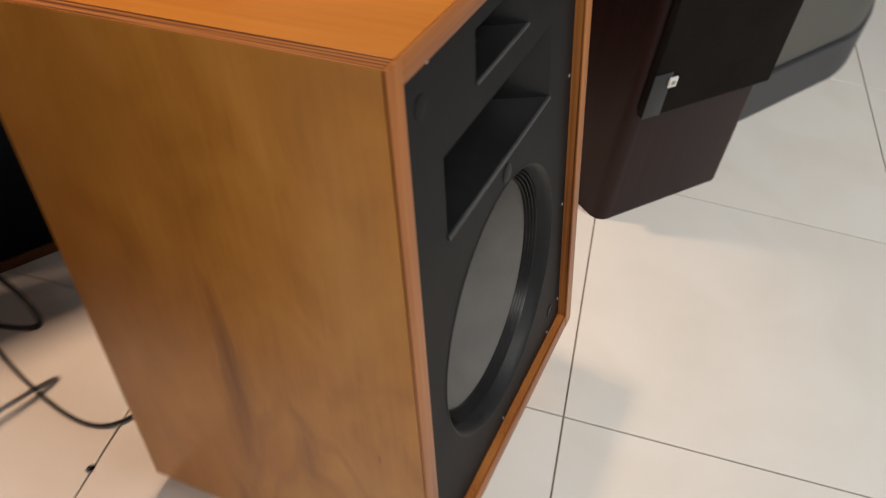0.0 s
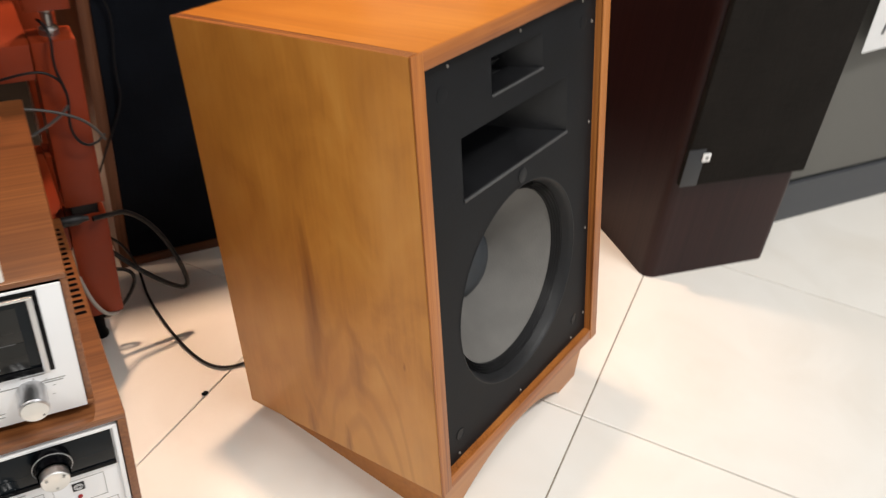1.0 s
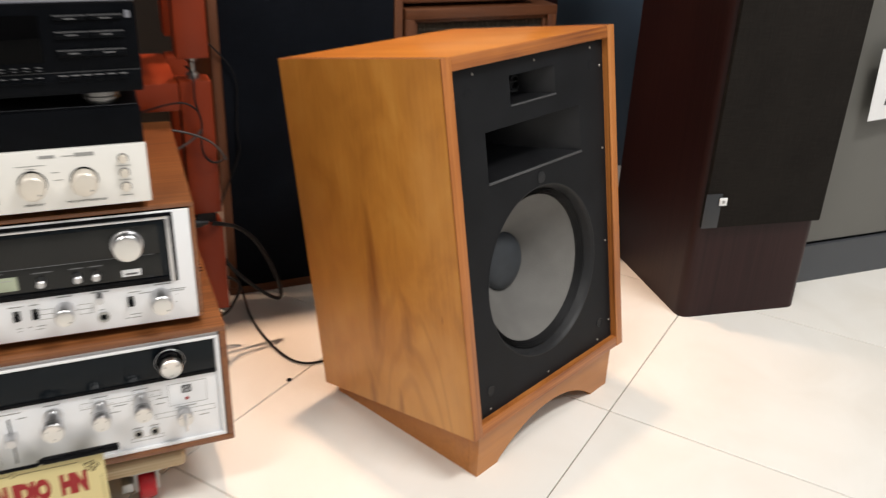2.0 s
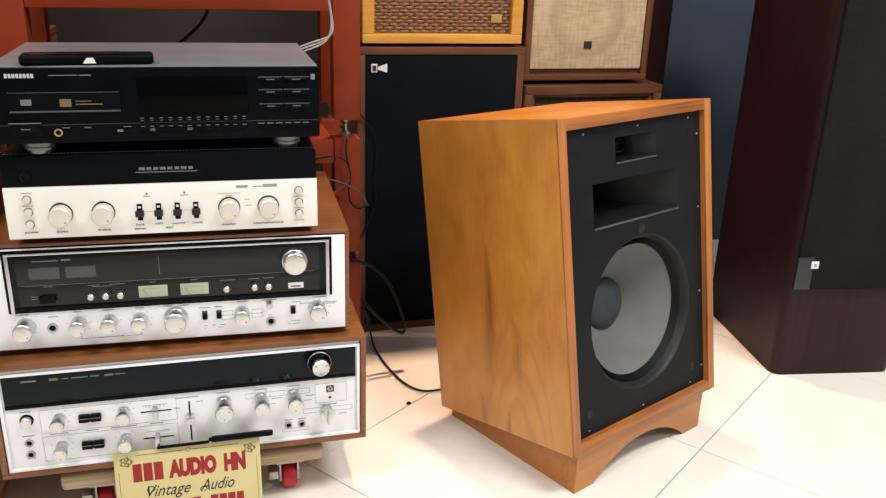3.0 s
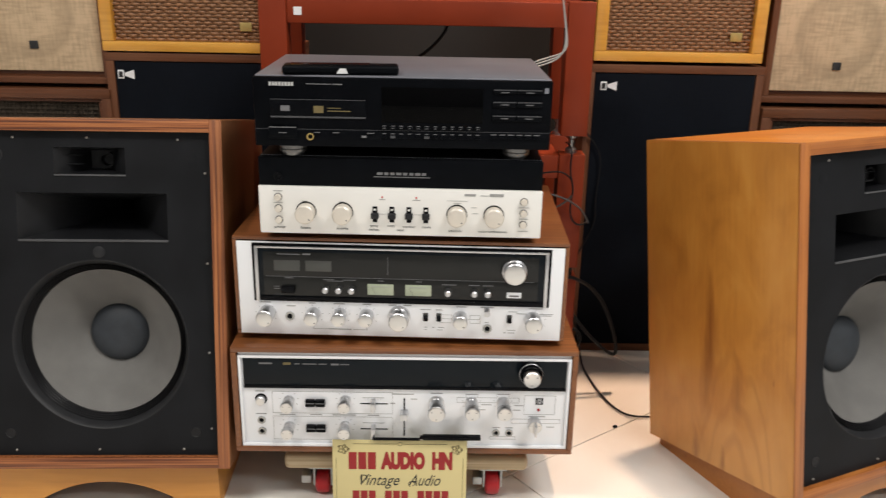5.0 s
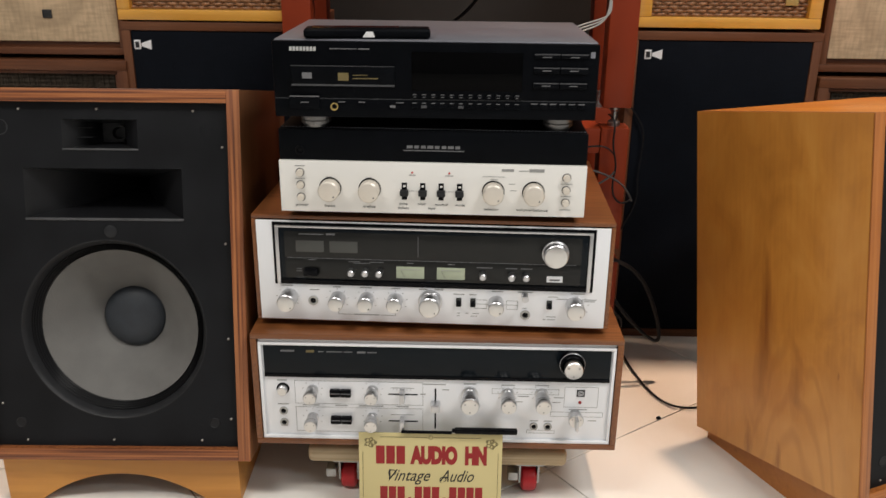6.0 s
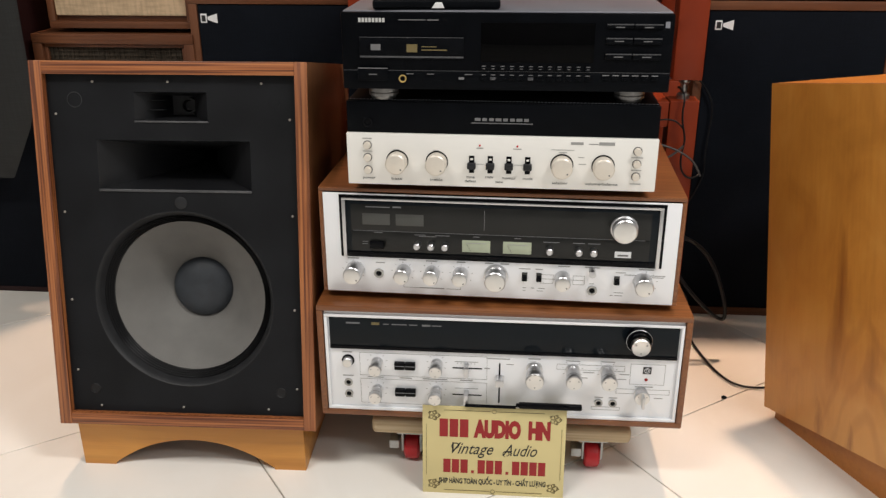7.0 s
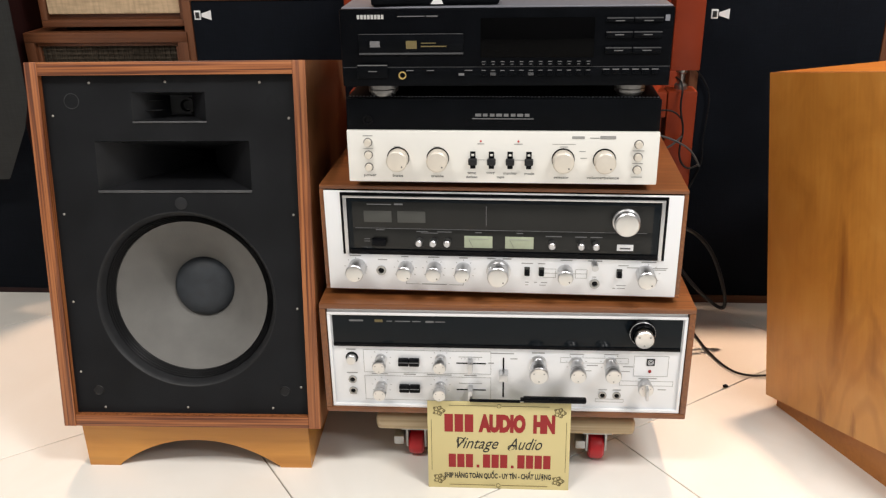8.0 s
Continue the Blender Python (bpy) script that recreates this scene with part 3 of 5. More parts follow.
def funnel(x0, x1, z0, z1, y, depth, tw, th, steps=6, closed=True):
    """A flaring rectangular horn mouth that narrows to its throat."""
    bm = bmesh.new()
    cx, cz = (x0 + x1) / 2, (z0 + z1) / 2
    rings = []
    for i in range(steps + 1):
        k = i / steps
        f = (1 - k) ** 1.6
        hw, hh = tw + ((x1 - x0) / 2 - tw) * f, th + ((z1 - z0) / 2 - th) * (1 - k) ** 1.15
        rings.append([bm.verts.new((cx + sx * hw, y + depth * k, cz + sz * hh)) for sx, sz in ((-1, -1), (1, -1), (1, 1), (-1, 1))])
    for a, b in zip(rings, rings[1:]):
        for i in range(4):
            j = (i + 1) % 4
            bm.faces.new((a[i], a[j], b[j], b[i]))
    if closed:
        bm.faces.new(rings[-1])
    bmesh.ops.recalc_face_normals(bm, faces=list(bm.faces))
    return bm


def arch_board(x0, x1, top, thick, y):
    """Front board of the riser, cut out below in a low arch between two feet."""
    pts = [(x0, 0), (x0 + 0.050, 0)]
    a0, a1 = x0 + 0.050, x1 - 0.050
    for i in range(25):
        k = i / 24
        u = abs(2 * k - 1)
        pts.append((a0 + (a1 - a0) * k, 0.003 + 0.047 * (1 - u ** 2.1)))
    pts += [(x1 - 0.050, 0), (x1, 0), (x1, top), (x0, top)]
    clean = [pts[0]]
    for p in pts[1:]:
        if (p[0] - clean[-1][0]) ** 2 + (p[1] - clean[-1][1]) ** 2 > 1e-8:
            clean.append(p)
    return prism(clean, thick, "xz", y)


def horn_speaker(x, y, z0, yaw, tilt, side_v, top_h, edge_v, edge_h, edge_y, base, label, inset, recess, screws, roll=0.0, glued=()):
    s = thing("floor_speaker", pose(x, y, 0, 0, 0, yaw), label, "speaker", "pair of horn speakers")
    T = pose(0, 0, z0, -tilt) @ pose(0, 0, 0, 0, roll)
    p = 0.018
    for xa in (0.0, W - 0.014):
        sp = part("side_panel", box(xa, xa + 0.014, 0.003, D, 0, H - 0.0006, 0.0006), side_v, s, m=T)
        part("ply_edge", box(xa + 0.0004, xa + 0.0136, 0.0034, D - 0.0004, H - 0.0007, H - 0.0001), edge_y, sp)
    part("top_panel", box(0.0141, W - 0.0141, 0.003, D, H - 0.014, H, 0.0005), top_h, s, m=T)
    part("bottom_panel", box(0.0141, W - 0.0141, 0.0205, D, 0.0003, p, 0.0005), side_v, s, m=T)
    part("back_panel", box(0.0145, W - 0.0145, D - 0.02, D - 0.004, p + 0.0005, H - p), BLACK_BAFFLE, s, m=T)
    f = RIM
    part("frame_stile", box(0, f, 0, 0.0028, 0, H, 0.0010), edge_v, s, m=T)
    part("frame_stile", box(W - f, W, 0, 0.0028, 0, H, 0.0010), edge_v, s, m=T)
    part("frame_rail", box(f, W - f, 0.0005, 0.0028, H - f, H - 0.0003, 0.0008), edge_h, s, m=T)
    part("frame_rail", box(f, W - f, 0.0005, 0.0028, 0.0003, f, 0.0008), edge_h, s, m=T)
    for bx in (box(0.0141, f, 0.003, 0.020, f, H - f), box(W - f, W - 0.0141, 0.003, 0.020, f, H - f), box(0.0141, W - 0.0141, 0.003, 0.020, H - f, H - 0.0142), box(0.0141, W - 0.0141, 0.003, 0.0204, 0.0004, f)):
        part("rebate", bx, edge_v, s, m=T)
    part("baffle", baffle_mesh(), BLACK_BAFFLE, s, "matt black front board", T)
    horn = part("midrange_horn", funnel(HX0, HX1, HZ0, HZ1, SET - 0.0002, 0.17, 0.012, 0.007, closed=False), HORN_BLACK, s, "black moulded midrange horn", T)
    # added lower lips carry the highlight along the bottom edge of each mouth
    part("lip", box(HX0 - 0.0005, HX1 + 0.0005, SET - 0.002, SET + 0.0006, HZ0 - 0.003, HZ0 + 0.0008, 0.0008), LIP_LIT, horn, "lower lip coloured grey for the light it catches")
    tweeter = part("tweeter_horn", funnel(TX0, TX1, TZ0, TZ1, SET - 0.0002, 0.055, 0.017, 0.014), HORN_BLACK, s, "small black tweeter horn", T)
    part("lip", box(TX0 - 0.0005, TX1 + 0.0005, SET - 0.0018, SET + 0.0006, TZ0 - 0.002, TZ0 + 0.0006, 0.0006), LIP_LIT, tweeter)
    part("throat", moved(lathe([(0.012, 0), (0.012, -0.010), (0.009, -0.010), (0.007, -0.003), (0.0, -0.003)], 24), 0.2085, 0.063, 0.4815), RUBBER, tweeter)
    part("rib", joined(box(0.151, 0.181, 0.025, 0.041, 0.4757, 0.4764), box(0.151, 0.181, 0.025, 0.041, 0.4892, 0.4899)), HORN_BLACK, tweeter)
    prof = [(WR - 0.0085, 0.0235)]
    for i in range(41):
        k = i / 40
        prof.append((WR - 0.0088 - 0.0105 * k, 0.0245 + 0.010 * k + 0.0026 * math.sin(k * math.pi * 8)))
    woofer = part("woofer", moved(lathe(prof, 72), WX, 0.001, WZ), SURROUND, s, "black woofer surround with ridges", T)
    part("trim_ring", moved(lathe([(WR + 0.0004, SET - 0.0014), (WR - 0.0006, SET - 0.0016), (WR - 0.0024, SET - 0.0002), (WR - 0.0052, 0.0165), (WR - 0.0072, 0.0215), (WR - 0.0086, 0.0245)], 72), WX, 0.001, WZ), RING_BLACK, woofer, "smooth black trim ring")
    part("cone", moved(lathe([(0.1170, 0.0335), (0.1150, 0.0360), (0.092, 0.0540), (0.068, 0.0750), (0.046, 0.0985)], 72), WX, 0.001, WZ), CONE_PAPER, woofer, "grey paper cone")
    part("dust_cap", moved(lathe([(0.0475, 0.0975)] + [(0.047 * math.cos(a), 0.0965 - 0.017 * math.sin(a)) for a in (0.05, 0.3, 0.6, 0.9, 1.2, 1.45)] + [(0, 0.0795)], 48), WX, 0.001, WZ), CAP_DARK, woofer, "dark domed dust cap")
    disc = mesh_of("fixing_pad", lathe([(0.0090, 0), (0.0090, -0.0003), (0.0075, -0.0006), (0.0, -0.0006)], 24), BLACK_BAFFLE)
    cup = mesh_of("fixing_cup", lathe([(0.0082, -0.0004), (0.0074, -0.0012), (0.0062, -0.0004), (0.0, -0.0003)], 24), RUBBER)
    for px, pz in ((0.057, 0.4895), (0.3465, 0.489)):
        part("fixing_pad", disc, None, s, m=T @ pose(px, SET, pz))
    for px, pz in glued:
        part("glue_ring", lathe([(0.0112, 0.0002), (0.0110, -0.0007), (0.0101, -0.0007), (0.0099, 0.0002)], 24), GLUE, s, "thin ring of dried glue", T @ pose(px, SET, pz))
    for px, pz in ((0.055, 0.055), (0.3425, 0.056)):
        part("fixing_cup", cup, None, s, m=T @ pose(px, SET, pz))
    part("plug", lathe([(0.0090, 0), (0.0090, -0.0008), (0.0078, -0.0014), (0.0, -0.0014)], 24), RING_BLACK, s, m=T @ pose(0.2045, SET, 0.3437))
    screw = mesh_of("screw", lathe([(0.0019, 0), (0.0019, -0.0008), (0.0010, -0.0016), (0, -0.0016)], 10), SCREW_STEEL)
    for px, pz in screws:
        part("screw", screw, None, s, m=T @ pose(px, SET, pz))
    slope = math.tan(radians(tilt))
    def under(yy):
        return z0 - 0.0015 - yy * slope
    i0, i1, yf, yb = inset[0], W - inset[1], recess, D - 0.01
    part("riser_front", arch_board(i0, i1, under(yf + 0.018), 0.018, yf), base, s)
    for xa in (i0, i1 - 0.018):
        part("riser_side", prism([(yf + 0.0182, 0), (yb, 0), (yb, under(yb)), (yf + 0.0182, under(yf + 0.0182))], 0.018, "yz", xa), base, s)
    part("riser_back", box(i0 + 0.0182, i1 - 0.0182, yb - 0.018, yb, 0, under(yb)), base, s)
    return s


horn_speaker(0.6524, -0.0954, 0.0850, 24.63, 10.17, HONEY_V, HONEY_TOP, HONEY_EDGE_V, HONEY_EDGE_H, HONEY_EDGE_Y, HONEY_BASE,
             "honey-coloured wooden horn speaker with bare black front on a sloping riser", (0.023, 0.0187), 0.0115,
             ((0.068, 0.5156), (0.202, 0.516), (0.343, 0.5154), (0.028, 0.485), (0.368, 0.485), (0.028, 0.354), (0.369, 0.3535), (0.028, 0.196), (0.369, 0.196), (0.027, 0.051), (0.3715, 0.051), (0.051, 0.0273), (0.1945, 0.0270), (0.335, 0.0272)), 0.22)
horn_speaker(-0.6093, -0.0235, 0.0870, 1.24, 10.25, WALNUT_V, WALNUT_V, WALNUT_EDGE_V, WALNUT_EDGE_H, WALNUT_V, TAN_BASE,
             "reddish walnut horn speaker with bare black front on a tan riser", (0.0164, 0.0247), 0.020,
             ((0.086, 0.5158), (0.195, 0.5165), (0.329, 0.515), (0.029, 0.470), (0.368, 0.465), (0.030, 0.328), (0.368, 0.327), (0.0295, 0.195), (0.367, 0.186), (0.0295, 0.0845), (0.367, 0.0625), (0.0625, 0.0275), (0.191, 0.0284), (0.3225, 0.0286)), glued=((0.058, 0.4905),))


# ---- the stack of hi-fi units ----
def knob(parent, x, z, r, d, y=0.0, rim=None, dot=True, name="knob", face=None, skirt=0.0, seg=28):
    k = part(name, moved(lathe([(r + skirt, 0), (r + skirt, -0.004), (r, -0.005), (r, -d + 0.0015), (r - 0.0015, -d), (0, -d)], seg), x, y, z), rim or CHROME, parent)
    if face:
        part("cap", moved(lathe([(r * 0.92, 0), (r * 0.90, -0.0012), (r * 0.82, -0.0016), (0, -0.0016)], seg), x, y - d, z), face, k)
    if dot:
        part("pointer", moved(lathe([(0.0011, 0), (0.0011, -0.0006), (0, -0.0006)], 8), x + r * 0.5, y - d - 0.0012, z - r * 0.45), DARK_PRINT, k)
    return k


def stepped_knob(parent, x, z, r, d, y=0.0):
    """Tall polished knob with a narrow collar, a fluted head and a pale notched face."""
    k = part("knob", moved(lathe([(r * 0.92, 0), (r * 0.92, -0.003), (r * 0.70, -0.004), (r * 0.70, -d * 0.30), (r * 0.95, -d * 0.36), (r * 0.97, -d * 0.72), (r * 1.06, -d * 0.76), (r * 1.06, -d + 0.0012), (r, -d), (0, -d)], 32), x, y, z), CHROME, parent)
    part("cap", moved(lathe([(r * 0.98, 0), (r * 0.94, -0.0012), (r * 0.30, -0.0008), (0, -0.0008)], 32), x, y - d, z), KNOB_FACE, k)
    part("waist", moved(lathe([(r * 1.0, 0), (r * 1.0, -d * 0.05)], 32), x, y - d * 0.70, z), RING_DARK, k)
    notched_face(k, x, z, r, y - d - 0.0009)
    return k


def notched_face(parent, x, z, r, y):
    """Three dark finger notches round the front face of a cast knob."""
    for a in (30, 150, 270):
        part("notch", moved(lathe([(r * 0.11, 0), (r * 0.09, -0.0005), (0, -0.0005)], 10), x + r * 0.66 * math.cos(radians(a)), y, z + r * 0.66 * math.sin(radians(a))), ZINC, parent)


def socket(parent, x, z, r=0.0062, y=0.0):
    k = part("socket", moved(lathe([(r, 0), (r, -0.0022), (r * 0.62, -0.0022), (r * 0.55, 0.0), (0, 0.0)], 20), x, y, z), ZINC, parent)
    part("hole", moved(lathe([(r * 0.55, 0), (r * 0.5, -0.0008), (0, -0.0008)], 16), x, y, z), BLACK_GLOSS, k)
    return k


def dashes(parent, rows, y, mat_, name="print"):
    """Printed captions too small to read, as bars: x, z, width, height."""
    for x, z, w, h in rows:
        part(name, box(x - w / 2, x + w / 2, y - 0.0004, y + 0.0002, z - h / 2, z + h / 2), mat_, parent)


def outline(parent, rects, y, mat_, w=0.0005):
    """Printed frames round groups of controls."""
    for x0, x1, z0, z1 in rects:
        if z1 - z0 < 2.5 * w:
            part("printed_line", box(x0, x1, y - 0.0003, y + 0.0002, z0, z1), mat_, parent)
            continue
        sides = [box(x0, x1, y - 0.0003, y + 0.0002, z0, z0 + w), box(x0, x1, y - 0.0003, y + 0.0002, z1 - w, z1), box(x0, x0 + w, y - 0.0003, y + 0.0002, z0 + w, z1 - w), box(x1 - w, x1, y - 0.0003, y + 0.0002, z0 + w, z1 - w)]
        part("printed_border", joined(*sides), mat_, parent)


def wooden_case(parent, x0, x1, y0, y1, z0, z1, p=0.008, back=BLACK_METAL):
    part("case_top", box(x0, x1, y0, y1, z1 - p, z1, 0.0016), CASE_WOOD, parent)
    part("case_bottom", box(x0, x1, y0, y1, z0, z0 + p, 0.0016), CASE_WOOD, parent)
    for a, b in ((x0, x0 + p), (x1 - p, x1)):
        part("case_side", box(a, b, y0 + 0.0004, y1, z0 + p, z1 - p, 0.0006), CASE_WOOD_Y, parent)
    part("chassis", box(x0 + p, x1 - p, y0 + 0.010, y1 - 0.004, z0 + p, z1 - p), back, parent)


# lower receiver: white panel, wide black dial
low = thing("stereo_receiver", pose(0.0012, 0, 0), "walnut-cased vintage receiver with silver panel and black dial strip", "receiver", "stacked hi-fi units")
wooden_case(low, -0.2040, 0.3262, -0.006, 0.352, 0.1135, 0.2945, 0.0085)
part("front_panel", box(-0.1940, 0.3165, 0.000, 0.0045, 0.1222, 0.2857, 0.0008), SILVER_PANEL, low, "silver front panel")
part("panel_trim", joined(box(-0.1940, 0.3165, -0.004, 0.0, 0.2760, 0.2800, 0.0006), box(-0.1940, 0.3165, -0.004, 0.0, 0.1225, 0.1275, 0.0006),
                          box(-0.1940, -0.1895, -0.004, 0.0, 0.1275, 0.2760, 0.0006), box(0.3120, 0.3165, -0.004, 0.0, 0.1275, 0.2760, 0.0006)), SILVER_PANEL, low, "bright metal rim")
dial = part("dial_window", box(-0.1870, 0.3100, -0.0022, 0.0, 0.2247, 0.2748, 0.0006), DIAL_GLASS, low, "black glass tuning dial")
part("dial_step", box(-0.1870, 0.3100, -0.0032, -0.0022, 0.2247, 0.2300, 0.0004), BLACK_GLOSS, dial)
dashes(dial, [(-0.152, 0.2668, 0.020, 0.0026), (-0.104, 0.2664, 0.008, 0.0014), (-0.085, 0.2664, 0.022, 0.0014), (-0.065, 0.2664, 0.012, 0.0014), (-0.046, 0.2662, 0.012, 0.0028), (-0.031, 0.2662, 0.014, 0.0014)], -0.0022, DIM_PRINT)
dashes(dial, [(-0.1195, 0.2667, 0.0115, 0.004)], -0.0022, OLIVE_PRINT)
tk = part("tuning_knob", moved(lathe([(0.0175, 0), (0.0175, -0.010), (0.0150, -0.0115), (0.0150, -0.020)], 36), 0.2535, -0.002, 0.2585), BLACK_GLOSS, low, "black and silver tuning knob")
part("rim", moved(lathe([(0.0180, 0), (0.0180, -0.0008), (0.0175, -0.0012)], 36), 0.2535, -0.0125, 0.2585), CHROME, tk)
part("cap", moved(lathe([(0.0130, 0), (0.0130, -0.010), (0.0121, -0.011), (0.0114, -0.0106), (0, -0.0106)], 36), 0.2535, -0.022, 0.2585), KNOB_FACE, tk)
notched_face(tk, 0.2535, 0.2585, 0.0130, -0.0330)
pb = knob(low, -0.1620, 0.2045, 0.0072, 0.010, 0.0, face=KNOB_FACE, dot=False, name="power_button")
part("collar", moved(lathe([(0.0092, 0), (0.0092, -0.0012), (0, -0.0012)], 28), -0.1620, 0.0, 0.2045), BLACK_GLOSS, pb)
for zz in (0.1675, 0.1482):
    socket(low, -0.1630, zz)
for px, pz in ((-0.1190, 0.2030), (-0.1200, 0.1570), (-0.0315, 0.2040), (-0.0325, 0.1585)):
    stepped_knob(low, px, pz, 0.0092, 0.027)
for px, pz, r in ((0.1100, 0.2020, 0.0126), (0.1648, 0.2025, 0.0108), (0.2138, 0.2030, 0.0108)):
    stepped_knob(low, px, pz, r, 0.039)
stepped_knob(low, 0.2642, 0.1690, 0.0104, 0.018)
part("pointer_fin", box(0.2622, 0.2662, -0.032, -0.018, 0.1595, 0.1785, 0.0015), CHROME, low)
for pz in (0.2000, 0.1552):
    for dx in (-0.0078, 0.0078):
        part("rocker_switch", box(-0.0780 + dx - 0.0076, -0.0780 + dx + 0.0076, -0.0075, 0.0, pz - 0.0058, pz + 0.0058, 0.0014), BLACK_GLOSS, low, "black rocker switch")
        part("ridge", box(-0.0780 + dx - 0.0070, -0.0780 + dx + 0.0070, -0.0082, -0.0075, pz + 0.0005, pz + 0.0014), DIM_PRINT, low)
    part("slot", box(-0.0085, 0.0345, -0.0006, 0.0, pz - 0.0028, pz - 0.0011), BLACK_GLOSS, low)
    part("slider", box(0.0085, 0.0155, -0.018, -0.0006, pz - 0.0085, pz + 0.0070, 0.0012), CHROME, low)
part("slot", box(0.0590, 0.0612, -0.0006, 0.0, 0.1420, 0.2085), BLACK_GLOSS, low)
part("slider", box(0.0540, 0.0662, -0.018, -0.0006, 0.1780, 0.1895, 0.0012), CHROME, low)
for px in (0.2050, 0.2255):
    socket(low, px, 0.1490, 0.0060)
part("badge", box(0.2648, 0.2765, -0.0008, 0.0, 0.1998, 0.2112, 0.0003), INK, low)
part("badge_mark", joined(*[moved(lathe([(r, 0), (r, -0.0003), (r - 0.0006, -0.0003), (r - 0.0006, 0)], 16), 0.2706, -0.0008, 0.2056) for r in (0.0042, 0.0024)]), SILVER_PANEL, low)
part("pilot_lamp", moved(lathe([(0.0024, 0), (0.0024, -0.001), (0, -0.0024)], 12), 0.2702, 0.0, 0.1905), RED_PRINT, low)
outline(low, [(-0.1450, 0.0420, 0.1800, 0.2180), (-0.1450, 0.0420, 0.1330, 0.1745), (0.1420, 0.2390, 0.2020, 0.2110), (0.2470, 0.2960, 0.1820, 0.2155), (0.2285, 0.3050, 0.1660, 0.1740), (0.1950, 0.2360, 0.1370, 0.1425)], 0.0, GREY_PRINT, 0.0005)
dashes(low, [(-0.163, 0.2180, 0.014, 0.0016), (-0.163, 0.1785, 0.016, 0.0016), (-0.163, 0.1420, 0.010, 0.0014), (-0.122, 0.1775, 0.024, 0.0014), (-0.0775, 0.1775, 0.018, 0.0016), (-0.034, 0.1775, 0.036, 0.0014), (0.012, 0.1775, 0.018, 0.0016),
             (0.012, 0.2085, 0.034, 0.0008), (0.012, 0.1640, 0.034, 0.0008), (0.058, 0.2155, 0.034, 0.0014), (0.110, 0.2175, 0.018, 0.0014), (0.165, 0.2165, 0.020, 0.0012), (0.214, 0.2170, 0.020, 0.0012), (0.075, 0.2070, 0.010, 0.0012), (0.042, 0.1990, 0.008, 0.0016),
             (0.188, 0.1985, 0.016, 0.0012), (0.239, 0.1975, 0.014, 0.0012), (0.205, 0.1580, 0.012, 0.0012), (0.2255, 0.1580, 0.012, 0.0012), (0.268, 0.1785, 0.026, 0.0014), (0.290, 0.1600, 0.012, 0.0012), (0.180, 0.1895, 0.014, 0.0010), (0.236, 0.1895, 0.012, 0.0010)], 0.0, GREY_PRINT)
for kx, kz in ((-0.1190, 0.2030), (-0.1200, 0.1570), (-0.0315, 0.2040), (-0.0325, 0.1585), (0.1648, 0.2025), (0.2138, 0.2030)):
    ticks = [moved(box(-0.0003, 0.0003, -0.0003, 0.0002, 0.0130, 0.0152), kx, 0.0, kz, 0, a) for a in range(-120, 121, 40)]
    tagged(part("scale_ticks", joined(*ticks), GREY_PRINT, low), kind="stuff")
for px in (-0.0015, 0.0035, 0.0085, 0.0135, 0.0185, 0.0235):
    part("scale_tick", box(px, px + 0.0006, -0.0003, 0.0002, 0.2045, 0.2070), GREY_PRINT, low)
for k in range(17):
    part("vent_slot", box(0.304, 0.3215, 0.155 + k * 0.0105, 0.1595 + k * 0.0105, 0.2941, 0.2949), BLACK_GLOSS, low)
foot = mesh_of("foot", lathe([(0.011, 0.0), (0.014, 0.004), (0.014, 0.0263), (0, 0.0263)], 20, "z"), RUBBER)
for px in (-0.10, 0.225):
    for py in (0.07, 0.29):
        part("foot", foot, None, low, m=pose(px, py, 0.0874))

# upper receiver: dark dial in a chrome frame, row of knobs below
up = thing("stereo_receiver", pose(0.0028, 0.0198, 0, 0, 0, -1.8), "walnut-cased vintage receiver with dark dial window and silver knobs", "receiver", "stacked hi-fi units")
wooden_case(up, -0.199, 0.3015, -0.002, 0.338, 0.3040, 0.4625, 0.006)
part("front_panel", box(-0.1925, 0.2950, -0.0045, -0.0022, 0.3065, 0.4555, 0.0008), SILVER_PANEL, up, "silver front panel")
part("window_border", box(-0.1695, 0.2755, -0.0056, -0.0045, 0.3615, 0.4535, 0.0003), BLACK_GLOSS, up)
part("window_frame", joined(box(-0.1655, 0.2715, -0.0085, -0.0056, 0.4465, 0.4495, 0.0006), box(-0.1655, -0.1605, -0.0085, -0.0056, 0.3615, 0.4465, 0.0006), box(0.2665, 0.2715, -0.0085, -0.0056, 0.3615, 0.4465, 0.0006)), CHROME, up, "chrome window frame")
win = part("dial_window", box(-0.1600, 0.2660, -0.0066, -0.0056, 0.3640, 0.4460, 0.0004), DIAL_GLASS, up, "smoked glass tuning window")
part("dial_scale", box(-0.1530, 0.2570, -0.0072, -0.0066, 0.4025, 0.4410, 0.0003), DIAL_FIELD, win)
part("dial_lower", box(-0.1530, 0.2570, -0.0072, -0.0066, 0.3715, 0.4020, 0.0003), DIAL_FIELD, win)
part("dial_ledge", box(-0.1600, 0.2660, -0.0080, -0.0066, 0.3640, 0.3705, 0.0004), BLACK_GLOSS, win)
for a in (-0.1370, -0.0900):
    part("dial_pane", box(a, a + 0.0390, -0.0076, -0.0072, 0.4112, 0.4280, 0.0002), DIAL_PANE, win)
